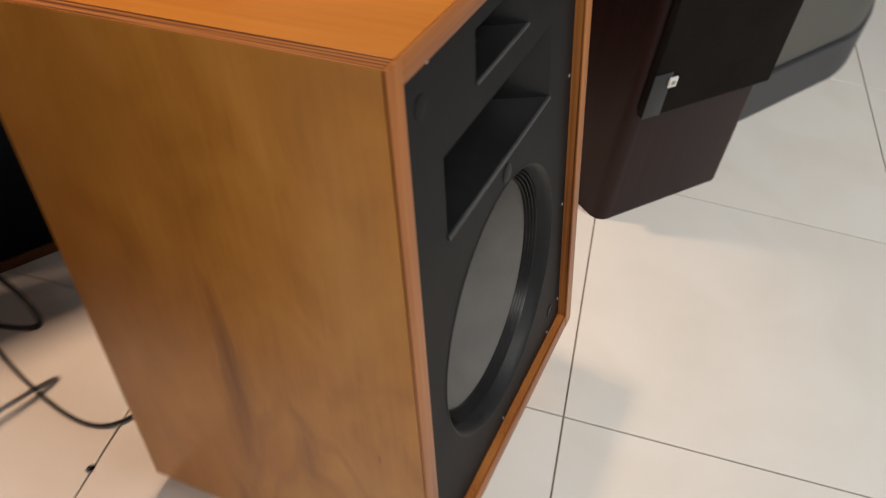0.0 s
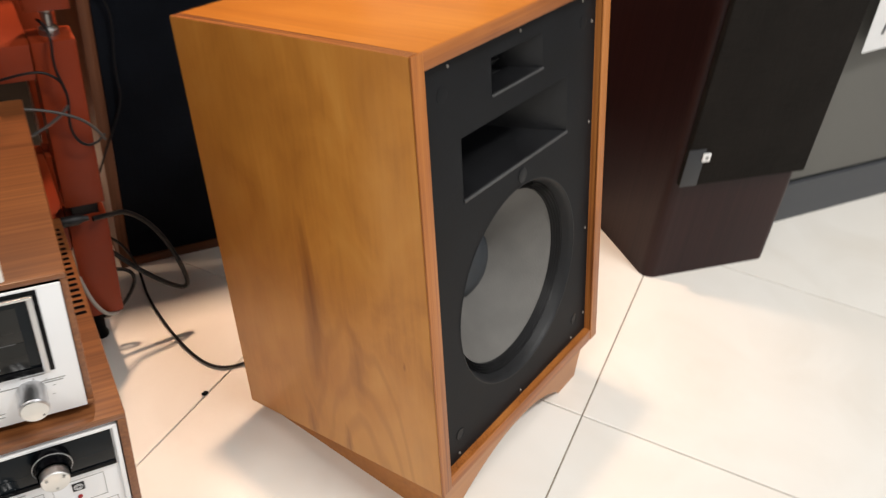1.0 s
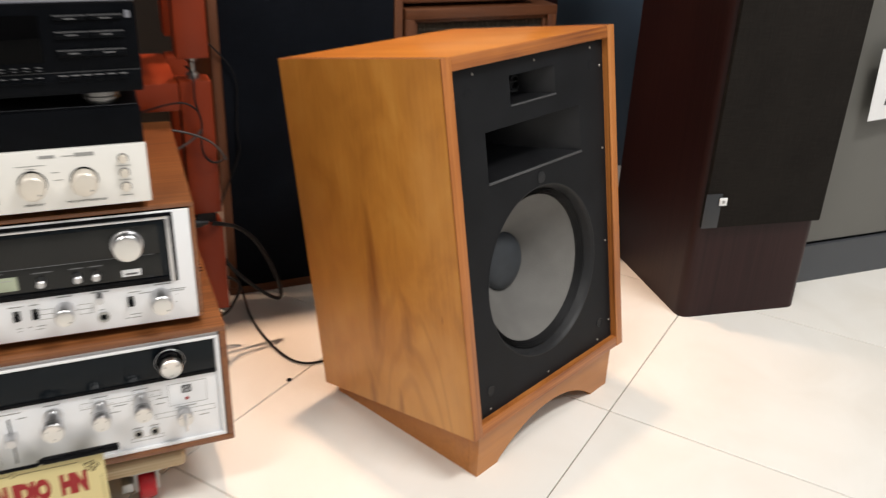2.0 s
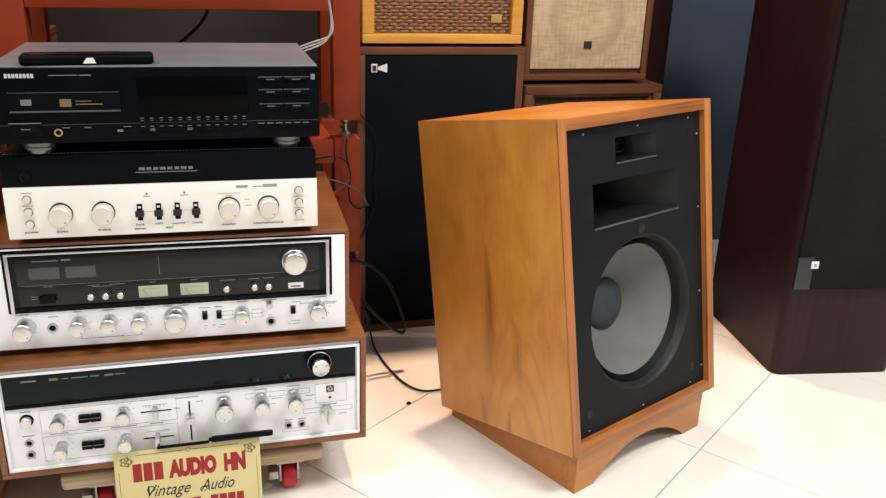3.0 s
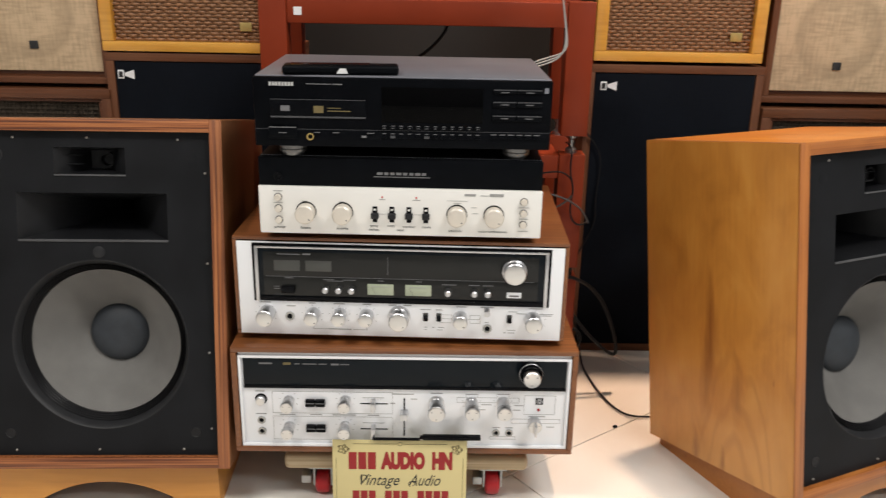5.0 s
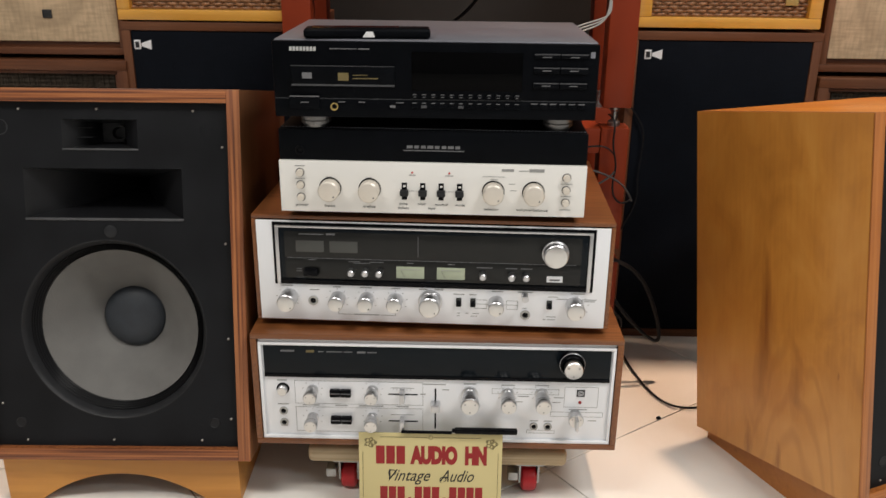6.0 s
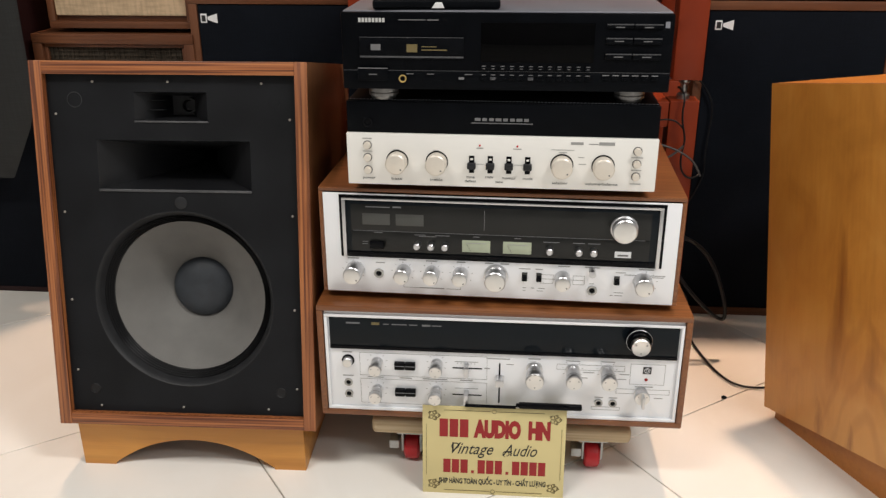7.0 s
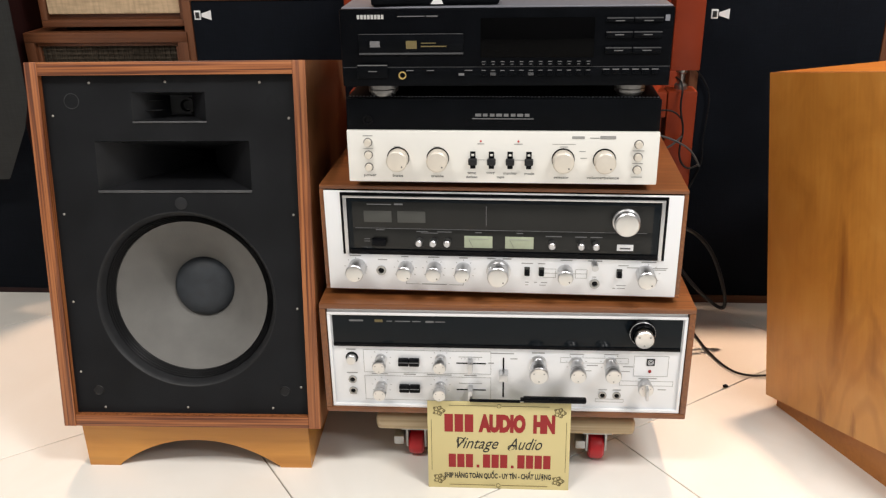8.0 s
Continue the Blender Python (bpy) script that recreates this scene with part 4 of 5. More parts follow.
dashes(win, [(-0.115, 0.4375, 0.034, 0.0012), (-0.088, 0.4380, 0.012, 0.0022), (-0.115, 0.4000, 0.012, 0.0010), (-0.056, 0.3985, 0.016, 0.0009), (-0.025, 0.3985, 0.02, 0.0009), (-0.046, 0.3965, 0.024, 0.0008),
             (0.022, 0.3985, 0.009, 0.0010), (0.079, 0.3985, 0.009, 0.0010), (0.125, 0.3950, 0.022, 0.0010), (0.162, 0.3950, 0.016, 0.0010), (0.183, 0.3950, 0.016, 0.0010), (0.05, 0.4022, 0.40, 0.0005), (-0.134, 0.3860, 0.008, 0.0008), (-0.134, 0.3825, 0.008, 0.0008)], -0.0072, DIM_PRINT)
part("dial_pointer", box(0.0325, 0.0331, -0.0076, -0.0072, 0.4085, 0.4370), DIM_PRINT, win)
part("power_switch", box(-0.1270, -0.1070, -0.0130, -0.0072, 0.3770, 0.3880, 0.0012), BLACK_GLOSS, up)
for a in (0.0025, 0.0590):
    mt = part("level_meter", box(a, a + 0.0390, -0.0082, -0.0072, 0.3760, 0.3935, 0.0003), METER_FACE, up, "pale green level meter")
    part("needle", moved(box(-0.0002, 0.0002, -0.0087, -0.0082, 0, 0.012), a + 0.012, 0, 0.3775, 0, -28), DARK_PRINT, mt)
    dashes(mt, [(a + 0.0195, 0.3895, 0.028, 0.0007)], -0.0082, GREY_PRINT)
for px in (-0.0600, -0.0405, -0.0210, 0.1230, 0.1625, 0.1825):
    part("push_button", moved(lathe([(0.0050, 0), (0.0048, -0.011), (0.0035, -0.0125), (0, -0.0125)], 20), px, -0.0072, 0.3845), CHROME, up)
knob(up, 0.2210, 0.4195, 0.0168, 0.017, -0.0072, dot=False, name="tuning_knob", face=KNOB_FACE, skirt=0.0015, seg=44)
part("badge", box(0.2110, 0.2330, -0.0084, -0.0072, 0.3765, 0.3855, 0.0004), SILVER_PANEL, up)
dashes(up, [(0.2220, 0.3800, 0.014, 0.0022)], -0.0084, DARK_PRINT)
for px, r, d in ((-0.1505, 0.0128, 0.026), (-0.0810, 0.0108, 0.024), (-0.0400, 0.0108, 0.024), (0.0005, 0.0108, 0.024), (0.1425, 0.0108, 0.024), (0.2520, 0.0128, 0.026)):
    knob(up, px, 0.3415, r, d, -0.0045, face=KNOB_FACE)
knob(up, 0.0500, 0.3410, 0.0148, 0.026, -0.0045, face=KNOB_FACE, skirt=0.0022, seg=40)
socket(up, -0.1165, 0.3370, 0.0070, -0.0045)
socket(up, 0.184, 0.3245, 0.0070, -0.0045)
part("lever", moved(lathe([(0.0048, 0), (0.0042, -0.010), (0.0048, -0.016), (0, -0.017)], 16), 0.1825, -0.0045, 0.3545), CHROME, up)
for px in (0.090, 0.110, 0.217):
    part("toggle_slot", box(px - 0.0038, px + 0.0038, -0.0052, -0.0045, 0.3345, 0.3475, 0.0002), DIAL_PANE, up)
    part("toggle", box(px - 0.0035, px + 0.0035, -0.0120, -0.0052, 0.3365, 0.3440, 0.001), BLACK_GLOSS, up)
dashes(up, [(-0.153, 0.3588, 0.016, 0.0014), (-0.114, 0.3535, 0.013, 0.0014), (-0.082, 0.3588, 0.010, 0.0014), (-0.041, 0.3588, 0.016, 0.0014), (0.001, 0.3588, 0.012, 0.0014), (0.040, 0.3588, 0.012, 0.0014), (0.062, 0.3588, 0.012, 0.0014),
            (0.090, 0.3530, 0.016, 0.0012), (0.110, 0.3530, 0.010, 0.0012), (0.144, 0.3588, 0.016, 0.0012), (0.183, 0.3588, 0.020, 0.0012), (0.222, 0.3530, 0.014, 0.0010), (0.256, 0.3588, 0.020, 0.0014), (0.183, 0.3345, 0.006, 0.0010),
            (-0.041, 0.3170, 0.036, 0.0014), (0.090, 0.3240, 0.005, 0.0010), (0.102, 0.3240, 0.004, 0.0010), (0.114, 0.3240, 0.009, 0.0010), (0.090, 0.3200, 0.004, 0.0008), (0.112, 0.3200, 0.009, 0.0008), (0.211, 0.3180, 0.004, 0.0012), (0.2205, 0.3180, 0.011, 0.0010), (0.2205, 0.3225, 0.013, 0.0009),
            (0.236, 0.3500, 0.018, 0.0010), (0.272, 0.3500, 0.020, 0.0010), (0.272, 0.3475, 0.016, 0.0010)], -0.0045, GREY_PRINT)
outline(up, [(0.1120, 0.1300, 0.3320, 0.3455), (0.1570, 0.1730, 0.3320, 0.3455), (0.1120, 0.1730, 0.3385, 0.3391)], -0.0045, GREY_PRINT, 0.0005)
part("bracket_line", joined(box(-0.0812, -0.0806, -0.0048, -0.0045, 0.3165, 0.3240), box(0.0002, 0.0008, -0.0048, -0.0045, 0.3165, 0.3240), box(-0.0812, -0.0600, -0.0048, -0.0045, 0.3165, 0.3171), box(-0.0200, 0.0008, -0.0048, -0.0045, 0.3165, 0.3171)), GREY_PRINT, up)
for kx in (-0.153, -0.082, -0.041, 0.001, 0.256):
    for a in range(-120, 121, 40):
        part("scale_tick", moved(box(-0.0003, 0.0003, -0.0003, 0.0002, 0.0145, 0.0168), kx, -0.0045, 0.3395, 0, a), GREY_PRINT, up)
for px in (-0.13, 0.235):
    for py in (0.06, 0.28):
        part("foot", box(px - 0.012, px + 0.012, py - 0.012, py + 0.012, 0.2946, 0.3042, 0.001), RUBBER, up)

# amplifier: champagne lower panel, black upper half
amp = thing("stereo_amplifier", pose(0.0022, 0.0087, 0, 0, 0, -1.29), "slim amplifier with champagne silver lower panel and black upper half", "amplifier", "stacked hi-fi units")
part("body", box(-0.1490, 0.2535, 0.0025, 0.325, 0.4740, 0.5872, 0.0015), BLACK_METAL, amp, "black perforated metal cover")
part("front_panel", box(-0.1514, 0.2556, -0.0050, 0.0023, 0.4735, 0.5440, 0.0012), WARM_SILVER, amp, "champagne silver panel")
part("upper_panel", box(-0.1505, 0.2548, -0.0012, 0.0023, 0.5443, 0.5858, 0.0010), BLACK_METAL, amp, "black upper panel")
holes = []
for i in range(88):
    holes.append(box(-0.1465 + i * 0.00455, -0.1465 + i * 0.00455 + 0.0022, 0.0038, 0.0052, 0.5872, 0.5876))
part("perforation", joined(*holes), GREY_METAL, amp)
Y = -0.0050
for pz in (0.5280, 0.5110, 0.4940):
    for px in (-0.1235, 0.2295):
        part("button_ring", moved(lathe([(0.0060, 0), (0.0060, -0.0004), (0, -0.0004)], 24), px, Y, pz), RING_DARK, amp)
        part("push_button", moved(lathe([(0.0048, 0), (0.0048, -0.0052), (0.0042, -0.0062), (0, -0.0062)], 20), px, Y, pz), KNOB_CHAMPAGNE, amp)
for px in (-0.0838, -0.0308, 0.1335, 0.1868):
    knob(amp, px, 0.5064, 0.0138, 0.018, Y, rim=KNOB_CHAMPAGNE, face=KNOB_CHAMPAGNE, seg=40)
    part("collar", moved(lathe([(0.0149, 0), (0.0149, -0.0008), (0, -0.0008)], 36), px, Y, 0.5072), BLACK_GLOSS, amp)
for px in (0.0155, 0.0400, 0.0645, 0.0890):
    part("slot", box(px - 0.0035, px + 0.0035, Y - 0.0006, Y, 0.4932, 0.5168, 0.0002), BLACK_GLOSS, amp)
    lever = part("lever_switch", box(px - 0.0056, px + 0.0056, Y - 0.009, Y - 0.0006, 0.5000, 0.5080, 0.0012), RING_BLACK, amp, "black lever switch")
    part("highlight_tab", box(px - 0.0018, px + 0.0018, Y - 0.0016, Y - 0.0006, 0.5108, 0.5136, 0.0003), WARM_SILVER, lever, "small silver tab")
for px in (0.026, 0.075):
    part("pilot_lamp", moved(lathe([(0.0014, 0), (0.0012, -0.0008), (0, -0.001)], 10), px, Y, 0.5307), RED_PLASTIC, amp)
socket(amp, -0.1225, 0.5578, 0.0068, -0.0012).data.materials[0] = BLACK_GLOSS
for words, cx, cz, w in (("power", -0.1225, 0.4820, 0.017), ("bass", -0.085, 0.4825, 0.014), ("treble", -0.032, 0.4825, 0.017), ("tone", 0.014, 0.4872, 0.011), ("defeat", 0.014, 0.4818, 0.015), ("copy", 0.039, 0.4872, 0.011),
                         ("monitor", 0.065, 0.4872, 0.018), ("tape", 0.052, 0.4812, 0.010), ("mode", 0.090, 0.4872, 0.013), ("selector", 0.132, 0.4825, 0.020), ("volume•balance", 0.186, 0.4825, 0.042)):
    part("lettering", text_mesh("lettering", words, DARK_PRINT, cx - w / 2, cx + w / 2, cz - 0.0017, cz + 0.0017, Y), None, amp)
dashes(amp, [(-0.1235, 0.5370, 0.013, 0.0010), (-0.1235, 0.5195, 0.013, 0.0008), (0.2295, 0.5195, 0.015, 0.0008), (0.2295, 0.5025, 0.013, 0.0008), (0.2295, 0.4840, 0.014, 0.0008), (0.134, 0.5240, 0.010, 0.0008), (0.134, 0.5275, 0.030, 0.0005), (0.160, 0.5090, 0.009, 0.0008), (0.158, 0.5180, 0.008, 0.0008),
             (0.026, 0.5272, 0.009, 0.0010), (0.075, 0.5272, 0.011, 0.0010), (0.152, 0.5365, 0.016, 0.0034), (0.173, 0.5360, 0.012, 0.0010), (0.190, 0.5368, 0.020, 0.0042), (0.039, 0.5055, 0.012, 0.0005), (0.027, 0.5055, 0.010, 0.0005), (0.077, 0.5055, 0.012, 0.0005), (-0.085, 0.5225, 0.008, 0.0008), (-0.032, 0.5225, 0.008, 0.0008)], Y, GREY_PRINT)
dashes(amp, [(0.0225 + i * 0.0090, 0.5645, 0.0060 + 0.0016 * (i % 3 == 0), 0.0038) for i in range(8)] + [(0.054, 0.5597, 0.080, 0.0011)], -0.0012, DIM_PRINT, "badge")
for px in (-0.11, 0.215):
    for py in (0.05, 0.27):
        part("foot", moved(lathe([(0.013, 0), (0.016, 0.003), (0.016, 0.0115), (0, 0.0115)], 24, "z"), px, py, 0.4628), RUBBER, amp)

# disc player on top
cdp = thing("disc_player", pose(0.0018, 0.0055, 0), "black compact disc player with grey metal lid on silver feet", "disc player", "stacked hi-fi units")
part("lid", box(-0.1485, 0.2605, 0.0030, 0.262, 0.6045, 0.7010, 0.0018), GREY_METAL, cdp, "grey painted metal lid")
part("front_panel", box(-0.1500, 0.2615, -0.0060, 0.0028, 0.6040, 0.6995, 0.0022), PANEL_BLACK, cdp, "black front panel")
part("lower_strip", box(-0.1490, 0.2605, -0.0085, -0.0060, 0.6045, 0.6272, 0.0010), BLACK_METAL, cdp)
part("disc_tray", box(-0.1270, 0.0045, -0.0075, -0.0060, 0.6428, 0.6695, 0.0006), BLACK_METAL, cdp, "closed black disc tray")
dashes(cdp, [(-0.0612, 0.6452, 0.131, 0.0022), (-0.0612, 0.6692, 0.131, 0.0007)], -0.0076, FAINT_PRINT, "tray_edge")
dashes(cdp, [(-0.1065, 0.6570, 0.0125, 0.0075)], -0.0076, DIM_PRINT, "disc_mark")
dashes(cdp, [(-0.0605, 0.6560, 0.0135, 0.0098), (-0.0325, 0.6540, 0.032, 0.0014), (-0.0390, 0.6580, 0.019, 0.0010)], -0.0076, OLIVE_PRINT, "tray_print")
part("display", box(0.0262, 0.1660, -0.0066, -0.0060, 0.6395, 0.6880, 0.0003), DISPLAY_GLASS, cdp, "dark display window")
dashes(cdp, [(-0.1260 + i * 0.0043, 0.6900, 0.0031, 0.0052) for i in range(8)], -0.0062, BRAND_GREY, "brand_mark")
dashes(cdp, [(-0.0600, 0.6905, 0.034, 0.0010), (-0.034, 0.6905, 0.014, 0.0014)], -0.0062, DIM_PRINT)
dashes(cdp, [(0.2530, 0.6865, 0.0055, 0.0075)], -0.0062, GREY_METAL, "shield_mark")
part("tray_line", box(-0.1490, 0.2605, -0.0064, -0.0060, 0.6276, 0.6283), FAINT_PRINT, cdp)
for bz in (0.6848, 0.6680, 0.6490):
    for a, b in ((0.1800, 0.2120), (0.2135, 0.2475)):
        k = part("push_button", box(a, b, -0.0085, -0.0060, bz - (0.0025 if bz > 0.68 else 0.0048), bz + 0.0030, 0.0008), BLACK_METAL, cdp)
        part("button_edge", box(a, b, -0.0088, -0.0085, bz + 0.0014, bz + 0.0028), FAINT_PRINT, k)
        dashes(k, [((a + b) / 2, bz - 0.0012, 0.011, 0.0011)], -0.0085, DIM_PRINT)
part("power_button", box(-0.1300, -0.0910, -0.0105, -0.0085, 0.6150, 0.6318, 0.0008), BLACK_METAL, cdp)
dashes(cdp, [(-0.1105, 0.6312, 0.038, 0.0012), (-0.1105, 0.6235, 0.011, 0.0011)], -0.0106, DIM_PRINT, "button_edge")
part("socket", moved(lathe([(0.0050, 0), (0.0050, -0.0018), (0.0036, -0.0018), (0.0032, 0)], 20), -0.0728, -0.0085, 0.6182), GOLD_PRINT, cdp, "brass headphone socket")
small = []
for i in range(12):
    part("key", box(0.0265 + i * 0.0118, 0.0335 + i * 0.0118, -0.0100, -0.0060, 0.6300, 0.6338, 0.0005), BLACK_METAL, cdp)
    small.append((0.0300 + i * 0.0118, 0.6352, 0.0048, 0.0009))
    small.append((0.0300 + i * 0.0118, 0.6243, 0.0054, 0.0009))
    small.append((0.0300 + i * 0.0118, 0.6320, 0.0036, 0.0008))
    part("key", box(0.0265 + i * 0.0118, 0.0335 + i * 0.0118, -0.0105, -0.0085, 0.6178, 0.6215, 0.0005), BLACK_METAL if i not in (1, 5) else FAINT_PRINT, cdp)
for i in range(6):
    small.append((0.1820 + i * 0.0120, 0.6252, 0.0082, 0.0012))
    part("key", box(0.1785 + i * 0.0120, 0.1855 + i * 0.0120, -0.0105, -0.0085, 0.6192, 0.6226, 0.0005), BLACK_METAL, cdp)
small += [(-0.0630, 0.6245, 0.009, 0.0010), (-0.0370, 0.6245, 0.009, 0.0010), (0.0110, 0.6245, 0.010, 0.0010), (0.0020, 0.6195, 0.007, 0.0030)]
dashes(cdp, small, -0.0101, DIM_PRINT)
for px in (-0.1020, 0.2170):
    for py in (0.022, 0.225):
        part("foot", moved(lathe([(0.0160, 0), (0.0170, 0.0040), (0.0195, 0.0046), (0.0195, 0.0082), (0.0184, 0.0088), (0.0196, 0.0096), (0.0196, 0.0165), (0, 0.0165)], 28, "z"), px, py, 0.5877), FOOT_METAL, cdp, "silver foot")

rem = thing("remote_control", pose(-0.030, 0.030, 0.7015, 0, 0, 4), "black slim remote control lying on the disc player", "remote")
part("shell", box(-0.080, 0.080, -0.019, 0.019, 0.0, 0.0125, 0.004, 3), BLACK_METAL, rem)
part("keypad", box(-0.070, 0.040, -0.014, 0.014, 0.0125, 0.0131, 0.0003), BLACK_GLOSS, rem)
part("maker_mark", prism([(-0.006, 0.002), (0.010, 0.002), (0.007, 0.009), (-0.001, 0.009)], 0.0006, "xz", -0.0196), WHITE_PRINT, rem)

# trolley under the stack
tro = thing("plywood_dolly", pose(0, 0, 0), "low plywood dolly with red casters carrying the stack", "dolly")
part("board", box(-0.135, 0.263, 0.024, 0.332, 0.0605, 0.0872, 0.008, 3), PLY, tro, "pale plywood board with rounded edges")
for px in (-0.075, 0.208):
    for py in (0.055, 0.29):
        c = part("caster", moved(lathe([(0.0, -0.012), (0.017, -0.012), (0.0205, -0.009), (0.0215, 0), (0.0205, 0.009), (0.017, 0.012), (0, 0.012)], 28, "x"), px, py, 0.0215), RED_PLASTIC, tro, "red plastic caster wheel")
        part("bracket", joined(box(px - 0.016, px - 0.013, py - 0.012, py + 0.014, 0.018, 0.056), box(px + 0.013, px + 0.016, py - 0.012, py + 0.014, 0.018, 0.056), box(px - 0.022, px + 0.022, py - 0.02, py + 0.02, 0.055, 0.0598)), ZINC, c)
        part("brake", box(px - 0.034, px - 0.018, py - 0.024, py - 0.004, 0.030, 0.045, 0.002), ZINC, c)

# shop sign leaning on the lower receiver
SIGN_W, SIGN_H = 0.2105, 0.1440
sgn = thing("shop_sign", pose(-0.0500, -0.0330, 0.0, -6.0, 0, 0.3), "pale gold sign plate with red lettering leaning on a receiver", "sign")
part("plate", box(0, SIGN_W, 0, 0.003, 0, SIGN_H, 0.0006), GOLD_PLATE, sgn)
dashes(sgn, [(0.0315 + i * 0.0150, 0.1095, 0.0126, 0.029) for i in range(3)], 0.0, RED_PRINT, "name_bar")
part("lettering", text_mesh("lettering", "AUDIO", RED_PRINT, 0.0755, 0.1450, 0.0945, 0.1250, 0.0, 0, 0.075), None, sgn, "bold red lettering")
part("lettering", text_mesh("lettering", "HN", RED_PRINT, 0.1560, 0.1880, 0.0945, 0.1250, 0.0, 0, 0.075), None, sgn, "bold red lettering")
part("lettering", text_mesh("lettering", "Vintage", INK, 0.0440, 0.1055, 0.0615, 0.0860, 0.0, 0.45), None, sgn, "black slanted lettering")
part("lettering", text_mesh("lettering", "Audio", INK, 0.1190, 0.1700, 0.0670, 0.0860, 0.0, 0.45), None, sgn, "black slanted lettering")


def swash(points):
    """A pen flourish on the sign: a flat ribbon that swells in the middle."""
    bm = bmesh.new()
    prev = None
    for k, (x, z) in enumerate(points):
        a, b = points[max(0, k - 1)], points[min(len(points) - 1, k + 1)]
        dx, dz = b[0] - a[0], b[1] - a[1]
        n = math.hypot(dx, dz) or 1.0
        w = 0.00022 + 0.0005 * math.sin(math.pi * k / (len(points) - 1))
        cur = [bm.verts.new((x - dz / n * w, -0.0004, z + dx / n * w)), bm.verts.new((x + dz / n * w, -0.0004, z - dx / n * w))]
        if prev:
            bm.faces.new((prev[0], cur[0], cur[1], prev[1]))
        prev = cur
    bmesh.ops.recalc_face_normals(bm, faces=list(bm.faces))
    bmesh.ops.solidify(bm, geom=list(bm.faces), thickness=0.0003)
    return bm


for cx, cz, sc in ((0.0440, 0.0800, 1.0), (0.1200, 0.0700, 0.85)):
    part("flourish", swash([(cx + sc * (0.0055 - 0.0062 * math.cos(a) * (1 - a / 12)), cz + sc * 0.0055 * math.sin(a) * (1 - a / 14)) for a in (0.35 * i - 1.2 for i in range(18))]), INK, sgn)
for i in range(12):
    if i in (3, 7):
        dashes(sgn, [(0.0365 + i * 0.0128, 0.0380, 0.0042, 0.0046)], 0.0, RED_PRINT, "number_bar")
    else:
        dashes(sgn, [(0.0365 + i * 0.0128, 0.0468, 0.0108, 0.0222)], 0.0, RED_PRINT, "number_bar")
part("lettering", text_mesh("lettering", "SHIP HÀNG TOÀN QUỐC - UY TÍN - CHẤT LƯỢNG", INK, 0.0245, 0.1840, 0.0150, 0.0310, 0.0, 0, 0.03), None, sgn, "small black lettering")
lines = [box(0.032, 0.101, -0.0004, 0.0, 0.1378, 0.1385), box(0.110, 0.179, -0.0004, 0.0, 0.1378, 0.1385), box(0.032, 0.101, -0.0004, 0.0, 0.0055, 0.0062), box(0.110, 0.179, -0.0004, 0.0, 0.0055, 0.0062),
         box(0.0055, 0.0061, -0.0004, 0.0, 0.030, 0.114), box(0.2044, 0.2050, -0.0004, 0.0, 0.030, 0.114)]
for cx, cz in ((0.1055, 0.1382), (0.1055, 0.0058)):
    lines.append(moved(lathe([(0.0034, 0), (0.0034, -0.0004), (0.0027, -0.0004), (0.0027, 0)], 14), cx, 0, cz))
part("border_line", joined(*lines), OLIVE_PRINT, sgn)
for cx, cz in ((0.0165, 0.1290), (0.1940, 0.1290), (0.0165, 0.0155), (0.1940, 0.0155)):
    bits = []
    for a, r in ((0, 0.008), (70, 0.006), (140, 0.0065), (215, 0.006), (290, 0.0065)):
        ox, oz = 0.0045 * math.cos(radians(a)), 0.0045 * math.sin(radians(a))
        bits.append(moved(lathe([(r * 0.55, 0), (r * 0.55, -0.0004), (r * 0.42, -0.0004), (r * 0.42, 0)], 18), cx + ox, 0, cz + oz))
        bits.append(moved(lathe([(r * 0.28, 0), (r * 0.28, -0.0004), (r * 0.16, -0.0004), (r * 0.16, 0)], 12), cx + ox * 1.8, 0, cz + oz * 1.5))
    part("corner_ornament", joined(*bits), OLIVE_PRINT, sgn)
# the thin left bar is no pen: it stands in for dark shading there
tagged(part("black_pen", joined(box(0.090, 0.181, -0.0250, -0.0165, 0.1480, 0.1560, 0.0022), box(0.086, 0.0905, -0.0235, -0.0180, 0.1490, 0.1545, 0.0015), box(0.012, 0.0865, -0.0230, -0.0185, 0.1460, 0.1502, 0.0016)), BLACK_GLOSS), "black marker pen along the top of the sign, with a thin bar for the shading at its left", "pen")


# ---- red rack behind the stack ----
rack = thing("audio_rack", pose(0.0875, 0.375, 0), "red-brown lacquered wooden audio rack of stacked modules with metal spacers", "rack")
for z0, z1, rail in ((0.105, 0.270, 0.045), (0.290, 0.514, 0.046), (0.549, 0.788, 0.045)):
    for sx in (-1, 1):
        for py in (0.0, 0.178):
            part("post", box(sx * 0.2735 - 0.0245, sx * 0.2735 + 0.0245, py, py + 0.045, z0, z1, 0.002), RACK_RED, rack)
    part("shelf", box(-0.2488, 0.2488, 0.003, 0.220, z1 - rail, z1 - 0.002, 0.002), RACK_RED, rack)
spacer = mesh_of("spacer", lathe([(0.010, 0), (0.010, -0.006), (0.006, -0.010), (0.006, -0.024), (0.011, -0.028), (0.011, -0.035)], 20, "z"), ZINC)
